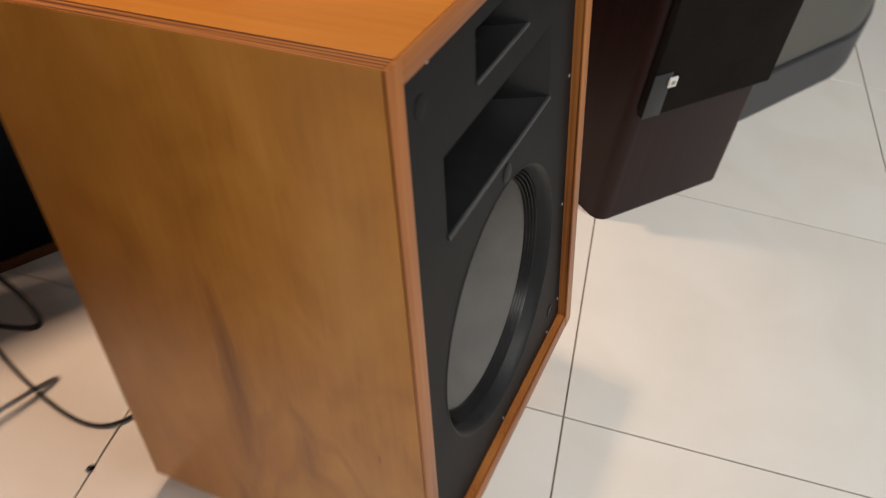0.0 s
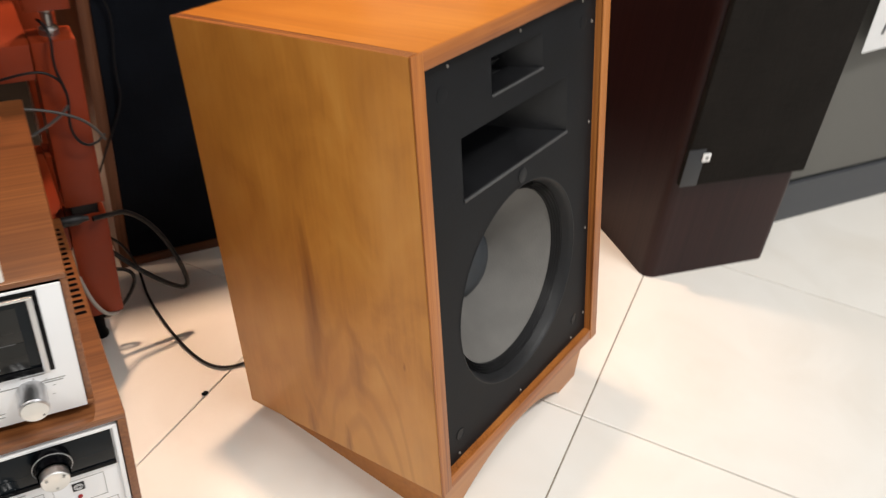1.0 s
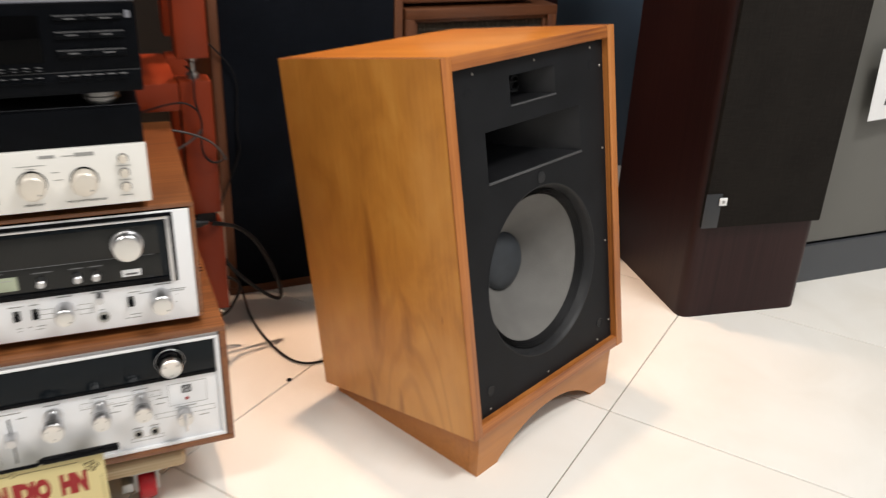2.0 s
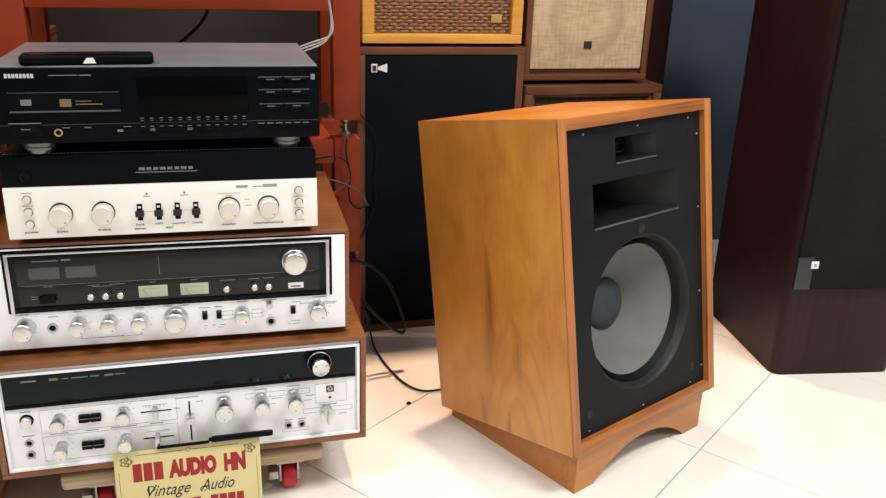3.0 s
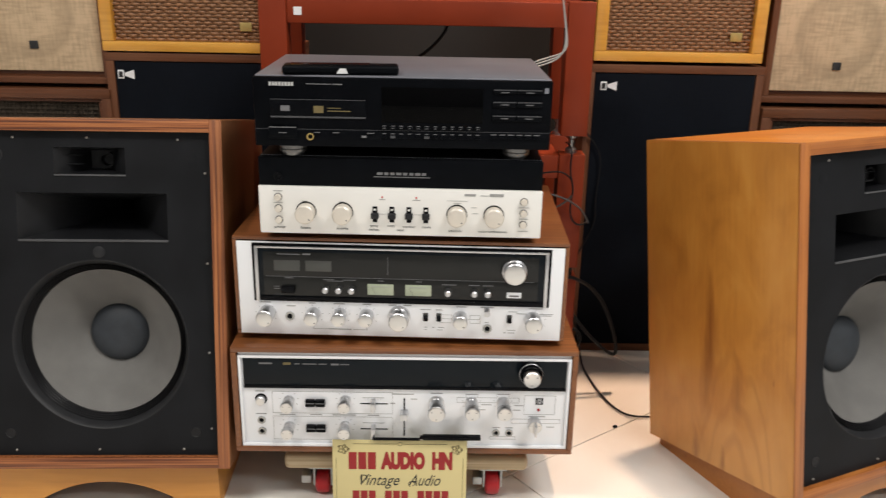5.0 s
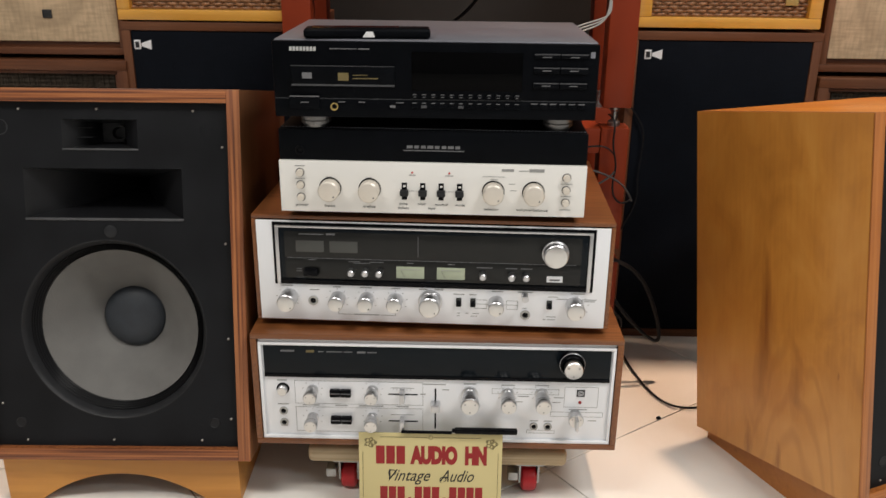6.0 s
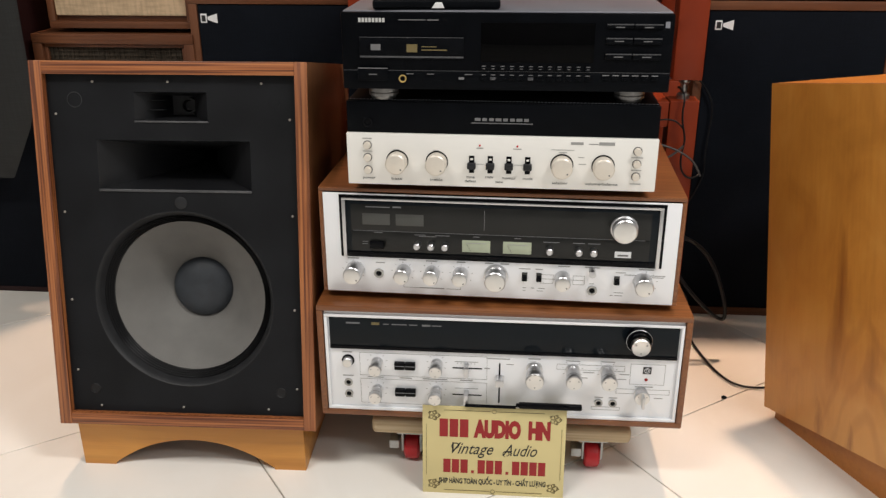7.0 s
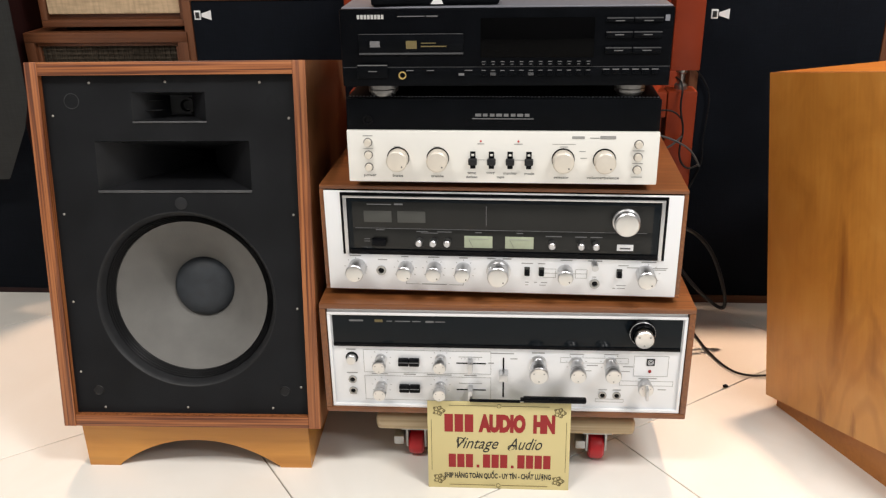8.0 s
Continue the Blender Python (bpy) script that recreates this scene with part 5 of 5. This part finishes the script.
for sx in (-1, 1):
    for py in (0.024, 0.2):
        part("spacer", spacer, None, rack, "metal spacer", pose(sx * 0.2735, py, 0.549))
        part("spacer", box(sx * 0.2735 - 0.016, sx * 0.2735 + 0.016, py - 0.014, py + 0.014, 0.270, 0.290), RUBBER, rack)
        part("leg", moved(lathe([(0, 0), (0.009, 0), (0.009, -0.095), (0.012, -0.100), (0.012, -0.105), (0, -0.105)], 16, "z"), sx * 0.268, 0.082 if py < 0.1 else 0.15, 0.1055), BLACK_METAL, rack, "black metal leg")
    part("bottom_rail", box(sx * 0.2735 - 0.022, sx * 0.2735 + 0.022, 0.0452, 0.1778, 0.1055, 0.140, 0.0015), RACK_RED, rack)
part("price_tag", box(-0.236, -0.222, 0.0018, 0.0030, 0.757, 0.771), PAPER, rack, "small yellowed paper tag")

# ---- speakers along the wall ----
FY = 0.610


def cabinet_box(parent, w, h, d, p, mat_h, mat_v, inset=0.008):
    """Open-fronted wooden cabinet, its front at y = 0 and its base at z = 0, centred on x."""
    part("top_board", box(-w / 2, w / 2, 0, d, h - p, h, 0.0015), mat_h, parent)
    part("bottom_board", box(-w / 2, w / 2, 0, d, 0, p, 0.0015), mat_h, parent)
    for a, b in ((-w / 2, -w / 2 + p), (w / 2 - p, w / 2)):
        part("side_board", box(a, b, 0.0005, d, p, h - p, 0.001), mat_v, parent)
    part("back_board", box(-w / 2 + p, w / 2 - p, d - 0.015, d - 0.002, p, h - p), BLACK_BAFFLE, parent)


def rest_feet(parent, xs, ys, z0, z1):
    """Small dark rubber feet under a stacked cabinet."""
    for fx in xs:
        for fy in ys:
            part("foot", box(fx - 0.012, fx + 0.012, fy - 0.012, fy + 0.012, z0, z1, 0.001), RUBBER, parent)


def black_speaker(cx, top, slip=0.0):
    s = thing("tall_speaker", pose(cx, FY, 0), "brown wooden speaker with black cloth grille and small white emblem", "speaker", "wall speakers with black grilles")
    cabinet_box(s, 0.372, top, 0.34, 0.017, BROWN_H, BROWN_V)
    part("grille", box(-0.1688, 0.1688, 0.002, 0.020, 0.017, top - 0.0175, 0.003), BLACK_CLOTH, s, "black cloth grille")
    u, v = slip, top - 0.0445
    e = part("emblem", joined(box(u - 0.156, u - 0.143, 0.0005, 0.0022, v - 0.009, v + 0.009, 0.0008), prism([(u - 0.1415, v - 0.003), (u - 0.122, v - 0.0095), (u - 0.122, v + 0.0095), (u - 0.1415, v + 0.003)], 0.0016, "xz", 0.0005)), PAPER, s, "white emblem shaped like a small horn")
    part("emblem_core", box(u - 0.1535, u - 0.1455, -0.0002, 0.0006, v - 0.0058, v + 0.0058, 0.0002), INK, e)
    return s


def weave(x0, x1, z0, z1, y):
    """Horizontal cane strips that pass in front of and behind the uprights by turns."""
    bm = bmesh.new()
    rows = int((z1 - z0) / 0.0068)
    n = 84
    for r in range(rows):
        zc = z0 + (r + 0.5) * (z1 - z0) / rows
        prev = None
        for i in range(n + 1):
            x = x0 + (x1 - x0) * i / n
            dy = 0.0026 * math.sin(i * math.pi / 3.0 + (math.pi if r % 2 else 0))
            sag = 0.0003 * math.sin(i * 0.9 + r * 1.7)
            hh = 0.0029 + 0.0003 * math.sin(i * 1.3 + r)
            cur = [bm.verts.new((x, y - dy, zc + sag - hh)), bm.verts.new((x, y - dy - 0.0012, zc + sag)), bm.verts.new((x, y - dy, zc + sag + hh))]
            if prev:
                bm.faces.new((prev[0], cur[0], cur[1], prev[1]))
                bm.faces.new((prev[1], cur[1], cur[2], prev[2]))
            prev = cur
    return bm


def cane_speaker(cx, z, lift):
    s = thing("cane_speaker", pose(cx, FY, z), "speaker with bright yellow wooden frame and woven brown cane grille", "speaker", "cane-fronted speakers")
    w, h, d, f = 0.350, 0.400, 0.25, 0.020
    part("body", box(-w / 2 + 0.003, w / 2 - 0.003, 0.024, d, 0.001, h - 0.001, 0.002), BROWN_V, s)
    rest_feet(s, (-0.13, 0.13), (0.05, 0.21), -lift, 0.0012)
    part("frame_rail", box(-w / 2, w / 2, -0.004, 0.0235, 0, f, 0.002), BAMBOO_FRAME, s, "yellow lacquered frame rail")
    part("frame_rail", box(-w / 2, w / 2, -0.004, 0.0235, h - f, h, 0.002), BAMBOO_FRAME, s, "yellow lacquered frame rail")
    g = 0.025
    for a in (-w / 2, w / 2 - g):
        part("frame_stile", box(a, a + g, -0.0038, 0.0235, f, h - f, 0.0015), BAMBOO_FRAME, s, "yellow lacquered frame stile")
    part("backing", box(-w / 2 + f, w / 2 - f, 0.018, 0.0225, f, h - f), CANE_DARK, s)
    tagged(part("cane_weave", weave(-w / 2 + f, w / 2 - f, f, h - f, 0.012), CANE, s, "woven cane strips"), kind="stuff")
    part("name_plate", box(0.1060, 0.1300, 0.0055, 0.0075, 0.043, 0.0605, 0.0006), GOLD_PRINT, s, "small brass plate")
    return s


def linen_speaker(cx, z, lift):
    s = thing("linen_speaker", pose(cx, FY + 0.01, z), "brown wooden speaker with cream linen grille and small dark badge", "speaker", "linen-fronted speakers")
    w, h, d = 0.302, 0.46, 0.24
    rest_feet(s, (-0.11, 0.11), (0.05, 0.19), -lift, 0.0005)
    cabinet_box(s, w, h, d, 0.014, BROWN_H, BROWN_V)
    for a, b, c, e in ((-w / 2 + 0.014, w / 2 - 0.014, 0.014, 0.024), (-w / 2 + 0.014, w / 2 - 0.014, h - 0.024, h - 0.014)):
        part("bevel_rail", box(a, b, 0.012, 0.022, c, e, 0.001), BROWN_H, s)
    part("grille", box(-w / 2 + 0.0145, w / 2 - 0.0145, 0.004, 0.018, 0.0245, h - 0.0245, 0.004), CREAM_CLOTH, s, "slubby cream linen grille")
    part("badge", box(-0.010, 0.008, 0.001, 0.0042, 0.070, 0.086, 0.001), INK, s, "small dark square badge")
    return s


def lattice_speaker(cx, top):
    s = thing("lattice_speaker", pose(cx, FY - 0.005, 0), "dark walnut speaker cabinet with moulded frame and dark lattice grille", "speaker", "lattice-fronted speakers")
    w, h, d = 0.338, top, 0.30
    cabinet_box(s, w, h, d, 0.020, BROWN_H, BROWN_V)
    part("moulding", joined(box(-w / 2 + 0.020, w / 2 - 0.020, 0.008, 0.02, h - 0.028, h - 0.020, 0.002), box(-w / 2 + 0.020, w / 2 - 0.020, 0.008, 0.02, 0.020, 0.028, 0.002),
                            box(-w / 2 + 0.020, -w / 2 + 0.028, 0.008, 0.02, 0.028, h - 0.028, 0.002), box(w / 2 - 0.028, w / 2 - 0.020, 0.008, 0.02, 0.028, h - 0.028, 0.002)), BROWN_V, s)
    part("grille", box(-w / 2 + 0.028, w / 2 - 0.028, 0.016, 0.022, 0.028, h - 0.028), LATTICE_CLOTH, s, "dark lattice grille")
    bars = []
    for i in range(26):
        x = -w / 2 + 0.034 + i * (w - 0.068) / 25
        bars.append(box(x - 0.0012, x + 0.0012, 0.0135, 0.016, h - 0.13, h - 0.028))
    for i in range(11):
        bars.append(box(-w / 2 + 0.028, w / 2 - 0.028, 0.0125, 0.0136, h - 0.036 - i * 0.009, h - 0.034 - i * 0.009))
    tagged(part("lattice", joined(*bars), LATTICE_CLOTH, s), kind="stuff")
    return s


black_speaker(0.606, 0.6550)
black_speaker(-0.391, 0.6610, -0.007)
cane_speaker(0.6055, 0.6620, 0.0070)
cane_speaker(-0.403, 0.6640, 0.0030)
lattice_speaker(0.9655, 0.5705)
lattice_speaker(-0.7420, 0.5850)
linen_speaker(0.9460, 0.5800, 0.0095)
linen_speaker(-0.7230, 0.5940, 0.0090)

dark = thing("dark_cabinet", pose(1.17, 0.78, 0), "dark brown tall cabinet in shade beside the stacked speakers", "cabinet")
part("body", box(-0.12, 0.068, 0, 0.26, 0, 1.25, 0.002), MAHOGANY, dark)

tall = thing("tall_speaker", pose(-1.16, 0.612, 0), "tall dark speaker against the wall under a grey cover", "speaker")
cabinet_box(tall, 0.46, 1.05, 0.36, 0.018, MAHOGANY, MAHOGANY)
part("grille", box(-0.212, 0.212, -0.001, 0.012, 0.012, 1.03, 0.003), BLACK_CLOTH, tall, "black cloth grille")


def cover_edge(z):
    """Free edge of the hanging cover: slanted near the hem, then upright."""
    if z < 0.403:
        return -0.972 + 0.056 * (z - 0.296) / 0.107
    if z < 0.461:
        return -0.916 + 0.018 * (z - 0.403) / 0.058
    return -0.898 + 0.006 * (z - 0.461) / 0.6


def cover_point(k, z):
    x = -1.42 + (cover_edge(z) + 1.42) * k
    y = 0.525 + 0.014 * math.sin(k * 16 + z * 2.0) * (0.5 + 0.5 * (1.1 - z)) + 0.010 * math.sin(k * 7.3 + 1.0) + 0.03 * k ** 8
    return x, y, z


def cover_drape(z0, z1, nz, lift=0.0, thick=0.003):
    """Part of the cover that hangs in soft folds."""
    bm = bmesh.new()
    nx = 40
    grid = []
    for j in range(nz + 1):
        row = []
        for i in range(nx + 1):
            x, y, z = cover_point(i / nx, z0 + (z1 - z0) * j / nz)
            row.append(bm.verts.new((x, y - lift, z)))
        grid.append(row)
    for j in range(nz):
        for i in range(nx):
            bm.faces.new((grid[j][i], grid[j][i + 1], grid[j + 1][i + 1], grid[j + 1][i]))
    bmesh.ops.solidify(bm, geom=list(bm.faces), thickness=thick)
    return bm


def cover_top():
    """Part of the cover that lies back over the cabinet."""
    bm = bmesh.new()
    rows = []
    for j in range(7):
        q = j / 6
        row = []
        for i in range(41):
            x, y, z = cover_point(i / 40, 1.07)
            row.append(bm.verts.new((x, y + (1.0 - y) * q, z + 0.006 * math.sin(q * math.pi) + 0.004 * q)))
        rows.append(row)
    for a, b in zip(rows, rows[1:]):
        for i in range(40):
            bm.faces.new((a[i], a[i + 1], b[i + 1], b[i]))
    bmesh.ops.solidify(bm, geom=list(bm.faces), thickness=0.003)
    return bm


cover = thing("dust_cover", pose(0, 0, 0), "grey fabric cover hanging in soft folds over a speaker", "cover")
part("drape", cover_drape(0.296, 1.07, 36), GREY_CLOTH, cover)
part("hem", cover_drape(0.294, 0.308, 2, 0.0022, 0.0022), GREY_CLOTH, cover, "stitched grey hem")
part("top_sheet", cover_top(), GREY_CLOTH, cover)

# ---- tall tower speaker ----
TW, TD, TH = 0.276, 0.343, 1.12
tower = thing("tower_speaker", pose(1.2650, 0.2235, 0, 0, 0, -8.8), "tall dark mahogany tower speaker with charcoal cloth grille", "speaker")
outl = []
R = 0.022
for cx, cy, a0 in ((R, R, 180), (TW - R, R, 270)):
    for i in range(9):
        a = radians(a0 + 90 * i / 8)
        outl.append((cx + R * math.cos(a), cy + R * math.sin(a)))
outl += [(TW, TD), (0, TD)]
part("cabinet", prism(outl, TH, "xy", 0.0), MAHOGANY, tower, "dark mahogany cabinet with rounded front edges")
part("grille", box(0.006, TW - 0.004, -0.014, -0.0005, 0.206, TH - 0.02, 0.004), BROWNBLACK_CLOTH, tower, "charcoal cloth grille")
part("corner_plate", box(0.0035, 0.0380, -0.0155, -0.0143, 0.208, 0.279, 0.0005), PLATE_SLATE, tower, "slate grey corner plate")
bd = part("badge", box(0.032, 0.048, -0.0185, -0.0156, 0.255, 0.271, 0.001), PAPER, tower, "small white square badge")
part("badge_mark", box(0.037, 0.043, -0.0190, -0.0186, 0.260, 0.266), GREY_PRINT, bd)

# ---- grey counter beyond the tower ----
cnt = thing("shop_counter", pose(1.62, 0.285, 0), "grey laminate shop counter with curved front on a slate plinth", "counter")


def counter_outline(grow):
    """Front that runs nearly straight and then sweeps back in a wide curve."""
    pts = []
    for i in range(33):
        x = 0.80 * i / 32
        y = -0.012 - 0.015 * min(1.0, x / 0.40)
        if x > 0.40:
            y += 0.068 * ((min(x, 0.64) - 0.40) / 0.24) ** 1.7 + 0.42 * max(0.0, x - 0.64)
        pts.append((x, y - grow))
    return pts + [(0.80, 0.27), (0.0, 0.27)]


part("plinth", prism(counter_outline(0.006), 0.090, "xy", 0.0), PLINTH_GREY, cnt, "slate grey plinth")
part("shadow_gap", prism(counter_outline(-0.004), 0.008, "xy", 0.090), BLACK_METAL, cnt)
part("front", prism(counter_outline(0.0), 0.88, "xy", 0.098), COUNTER_GREY, cnt, "curved grey laminate front")
part("top", prism(counter_outline(0.012), 0.03, "xy", 0.978), COUNTER_GREY, cnt)
note = thing("paper_note", pose(1.684, 0.2440, 0.378, 0, -3, 0), "white paper note with black handwriting stuck on the counter", "note")
part("sheet", box(0, 0.21, 0, 0.0008, 0, 0.15), PAPER, note)
part("handwriting", text_mesh("handwriting", "Pa", DARK_PRINT, 0.036, 0.100, 0.030, 0.080, -0.0002, 0.2, 0.01), None, note)
dashes(note, [(0.115, 0.05, 0.012, 0.034), (0.135, 0.05, 0.012, 0.034), (0.157, 0.05, 0.018, 0.034)], -0.0002, DARK_PRINT)


# ---- cables ----
def cable(points, r, mat_, label):
    return tagged(part("cable", tube_mesh("cable", points, r, mat_), None), label, "cable")


cable([(0.366, 0.362, 0.276), (0.376, 0.366, 0.275), (0.392, 0.39, 0.258), (0.412, 0.42, 0.243), (0.444, 0.42, 0.216), (0.468, 0.42, 0.168), (0.486, 0.42, 0.112), (0.490, 0.42, 0.078), (0.468, 0.42, 0.088), (0.432, 0.42, 0.122), (0.402, 0.42, 0.157), (0.379, 0.42, 0.192), (0.34, 0.41, 0.21), (0.30, 0.40, 0.205)], 0.0036, CABLE_BLACK, "black mains cable looped beside the stack")
cable([(0.33, 0.42, 0.22), (0.39, 0.47, 0.18), (0.425, 0.54, 0.09), (0.442, 0.575, 0.02), (0.442, 0.545, 0.005), (0.440, 0.508, 0.0045), (0.452, 0.412, 0.0045), (0.471, 0.340, 0.0045), (0.494, 0.306, 0.0045), (0.53, 0.300, 0.0045), (0.58, 0.312, 0.0045), (0.64, 0.34, 0.0045), (0.70, 0.38, 0.02), (0.72, 0.36, 0.14), (0.71, 0.31, 0.20)], 0.0021, CABLE_BLACK, "black speaker cable running over the floor tiles")
cable([(0.350, 0.390, 0.535), (0.361, 0.366, 0.532), (0.354, 0.362, 0.500), (0.359, 0.360, 0.472), (0.366, 0.360, 0.449), (0.359, 0.360, 0.420), (0.363, 0.360, 0.390), (0.382, 0.362, 0.377), (0.400, 0.380, 0.385)], 0.0017, CABLE_BLACK, "thin black cable hanging down the rack post")
cable([(0.270, 0.372, 0.470), (0.303, 0.365, 0.481), (0.329, 0.362, 0.487), (0.350, 0.362, 0.484), (0.361, 0.361, 0.468)], 0.0015, CABLE_BLACK, "thin black cable behind the amplifier")
cable([(0.27, 0.350, 0.452), (0.306, 0.356, 0.447), (0.333, 0.358, 0.441), (0.364, 0.358, 0.428), (0.386, 0.360, 0.412), (0.398, 0.366, 0.385)], 0.0018, CABLE_GREY, "thin grey signal lead behind the amplifier")
cable([(0.300, 0.355, 0.402), (0.324, 0.358, 0.413), (0.348, 0.358, 0.421), (0.363, 0.360, 0.441)], 0.0018, CABLE_GREY, "thin grey signal lead behind the amplifier")
cable([(0.405, 0.600, 0.535), (0.427, 0.604, 0.512), (0.449, 0.604, 0.487), (0.464, 0.604, 0.456), (0.460, 0.604, 0.406), (0.456, 0.604, 0.355), (0.462, 0.604, 0.322), (0.448, 0.604, 0.284), (0.424, 0.603, 0.232), (0.41, 0.60, 0.20)], 0.0016, CABLE_BLACK, "thin black wire hanging down a speaker grille")
plug = thing("mains_plug", pose(0.348, 0.3620, 0.2795), "black mains plug in an outlet beside the rack post", "plug")
part("body", moved(lathe([(0.0, -0.022), (0.0058, -0.022), (0.0070, -0.017), (0.0070, 0.000), (0.0048, 0.005), (0.0035, 0.013), (0.0, 0.013)], 20, "x"), 0.0, 0.0, 0.0), RUBBER, plug)
part("pins", joined(box(-0.030, -0.0215, -0.006, -0.003, -0.002, 0.002), box(-0.030, -0.0215, 0.003, 0.006, -0.002, 0.002)), ZINC, plug)
cable([(0.335, 0.360, 0.19), (0.343, 0.361, 0.15), (0.354, 0.364, 0.120), (0.366, 0.370, 0.104), (0.377, 0.382, 0.098)], 0.0028, CABLE_WHITE, "white cable at the foot of the rack")
cable([(0.360, 0.40, 0.082), (0.366, 0.415, 0.066), (0.376, 0.425, 0.062), (0.390, 0.43, 0.066), (0.406, 0.43, 0.090), (0.416, 0.43, 0.114), (0.409, 0.43, 0.131), (0.392, 0.43, 0.139), (0.365, 0.43, 0.142)], 0.0028, CABLE_BLACK, "black cable curling round the rack leg")
for k in range(3):
    cable([(0.215, 0.318, 0.640), (0.245, 0.322, 0.668 + 0.004 * k), (0.285, 0.328 + 0.004 * k, 0.683 + 0.005 * k), (0.318 + 0.003 * k, 0.330, 0.692 + 0.005 * k), (0.330 + 0.002 * k, 0.334, 0.716), (0.328, 0.338, 0.748), (0.316, 0.345, 0.820)], 0.0015, CABLE_WHITE, "white cable bending up behind the disc player")
cable([(-0.08, 0.50, 0.55), (-0.02, 0.52, 0.640), (0.05, 0.54, 0.655), (0.10, 0.54, 0.690), (0.14, 0.54, 0.740), (0.12, 0.55, 0.79)], 0.0030, CABLE_BLACK, "black cable hanging inside the rack")
cable([(-0.14, 0.50, 0.55), (-0.10, 0.52, 0.630), (-0.03, 0.53, 0.650), (0.03, 0.53, 0.640), (0.16, 0.53, 0.600), (0.22, 0.52, 0.56)], 0.0035, CABLE_BLACK, "black cable hanging inside the rack")

bit = lathe([(0, 0.0), (0.0035, 0.0008), (0.0042, 0.003), (0.002, 0.0055), (0, 0.006)], 9, "z")
bit.transform(Matrix.Diagonal((1.3, 0.9, 1, 1)))
tagged(part("debris", moved(bit, 0.4628, 0.2675, 0.0), BLACK_GLOSS), "tiny dark crumb lying on a tile joint", "debris")

# ---- floor tiles ----
E1 = PITCH - 0.0022
tile_mesh = mesh_of("tile", box(-E1 / 2, E1 / 2, -E1 / 2, E1 / 2, -0.012, 0.0, 0.0007, 1), TILE, smooth=False)
ca, sa = math.cos(radians(FLOOR_TURN)), math.sin(radians(FLOOR_TURN))
for i in range(-14, 15):
    for j in range(-14, 15):
        u, v = 0.7672 + PITCH * (i + 0.5), -0.5647 + PITCH * (j + 0.5)
        x, y = u * ca - v * sa, u * sa + v * ca
        if not (SHOP_X0 - 0.35 < x < SHOP_X1 + 0.35 and SHOP_Y0 - 0.35 < y < SHOP_Y1 + 0.35):
            continue
        m = pose(x, y, 0, 0, 0, FLOOR_TURN + 90 * ((i * 7 + j * 3) % 4))
        if SHOP_X0 + 0.36 < x < SHOP_X1 - 0.36 and SHOP_Y0 + 0.36 < y < SHOP_Y1 - 0.36:
            part("tile", tile_mesh, None, floor, m=m)
            continue
        bm = bmesh.new()
        bm.from_mesh(tile_mesh)
        inv = m.inverted()
        for px, py, nx, ny in ((SHOP_X0, 0, -1, 0), (SHOP_X1, 0, 1, 0), (0, SHOP_Y0, 0, -1), (0, SHOP_Y1, 0, 1)):
            bmesh.ops.bisect_plane(bm, geom=list(bm.verts) + list(bm.edges) + list(bm.faces), plane_co=inv @ Vector((px, py, 0)),
                                   plane_no=inv.to_3x3() @ Vector((nx, ny, 0)), clear_outer=True)
        if len(bm.faces) > 2:
            part("tile", mesh_of("tile", bm, TILE, smooth=False), None, floor, m=m)
        else:
            bm.free()
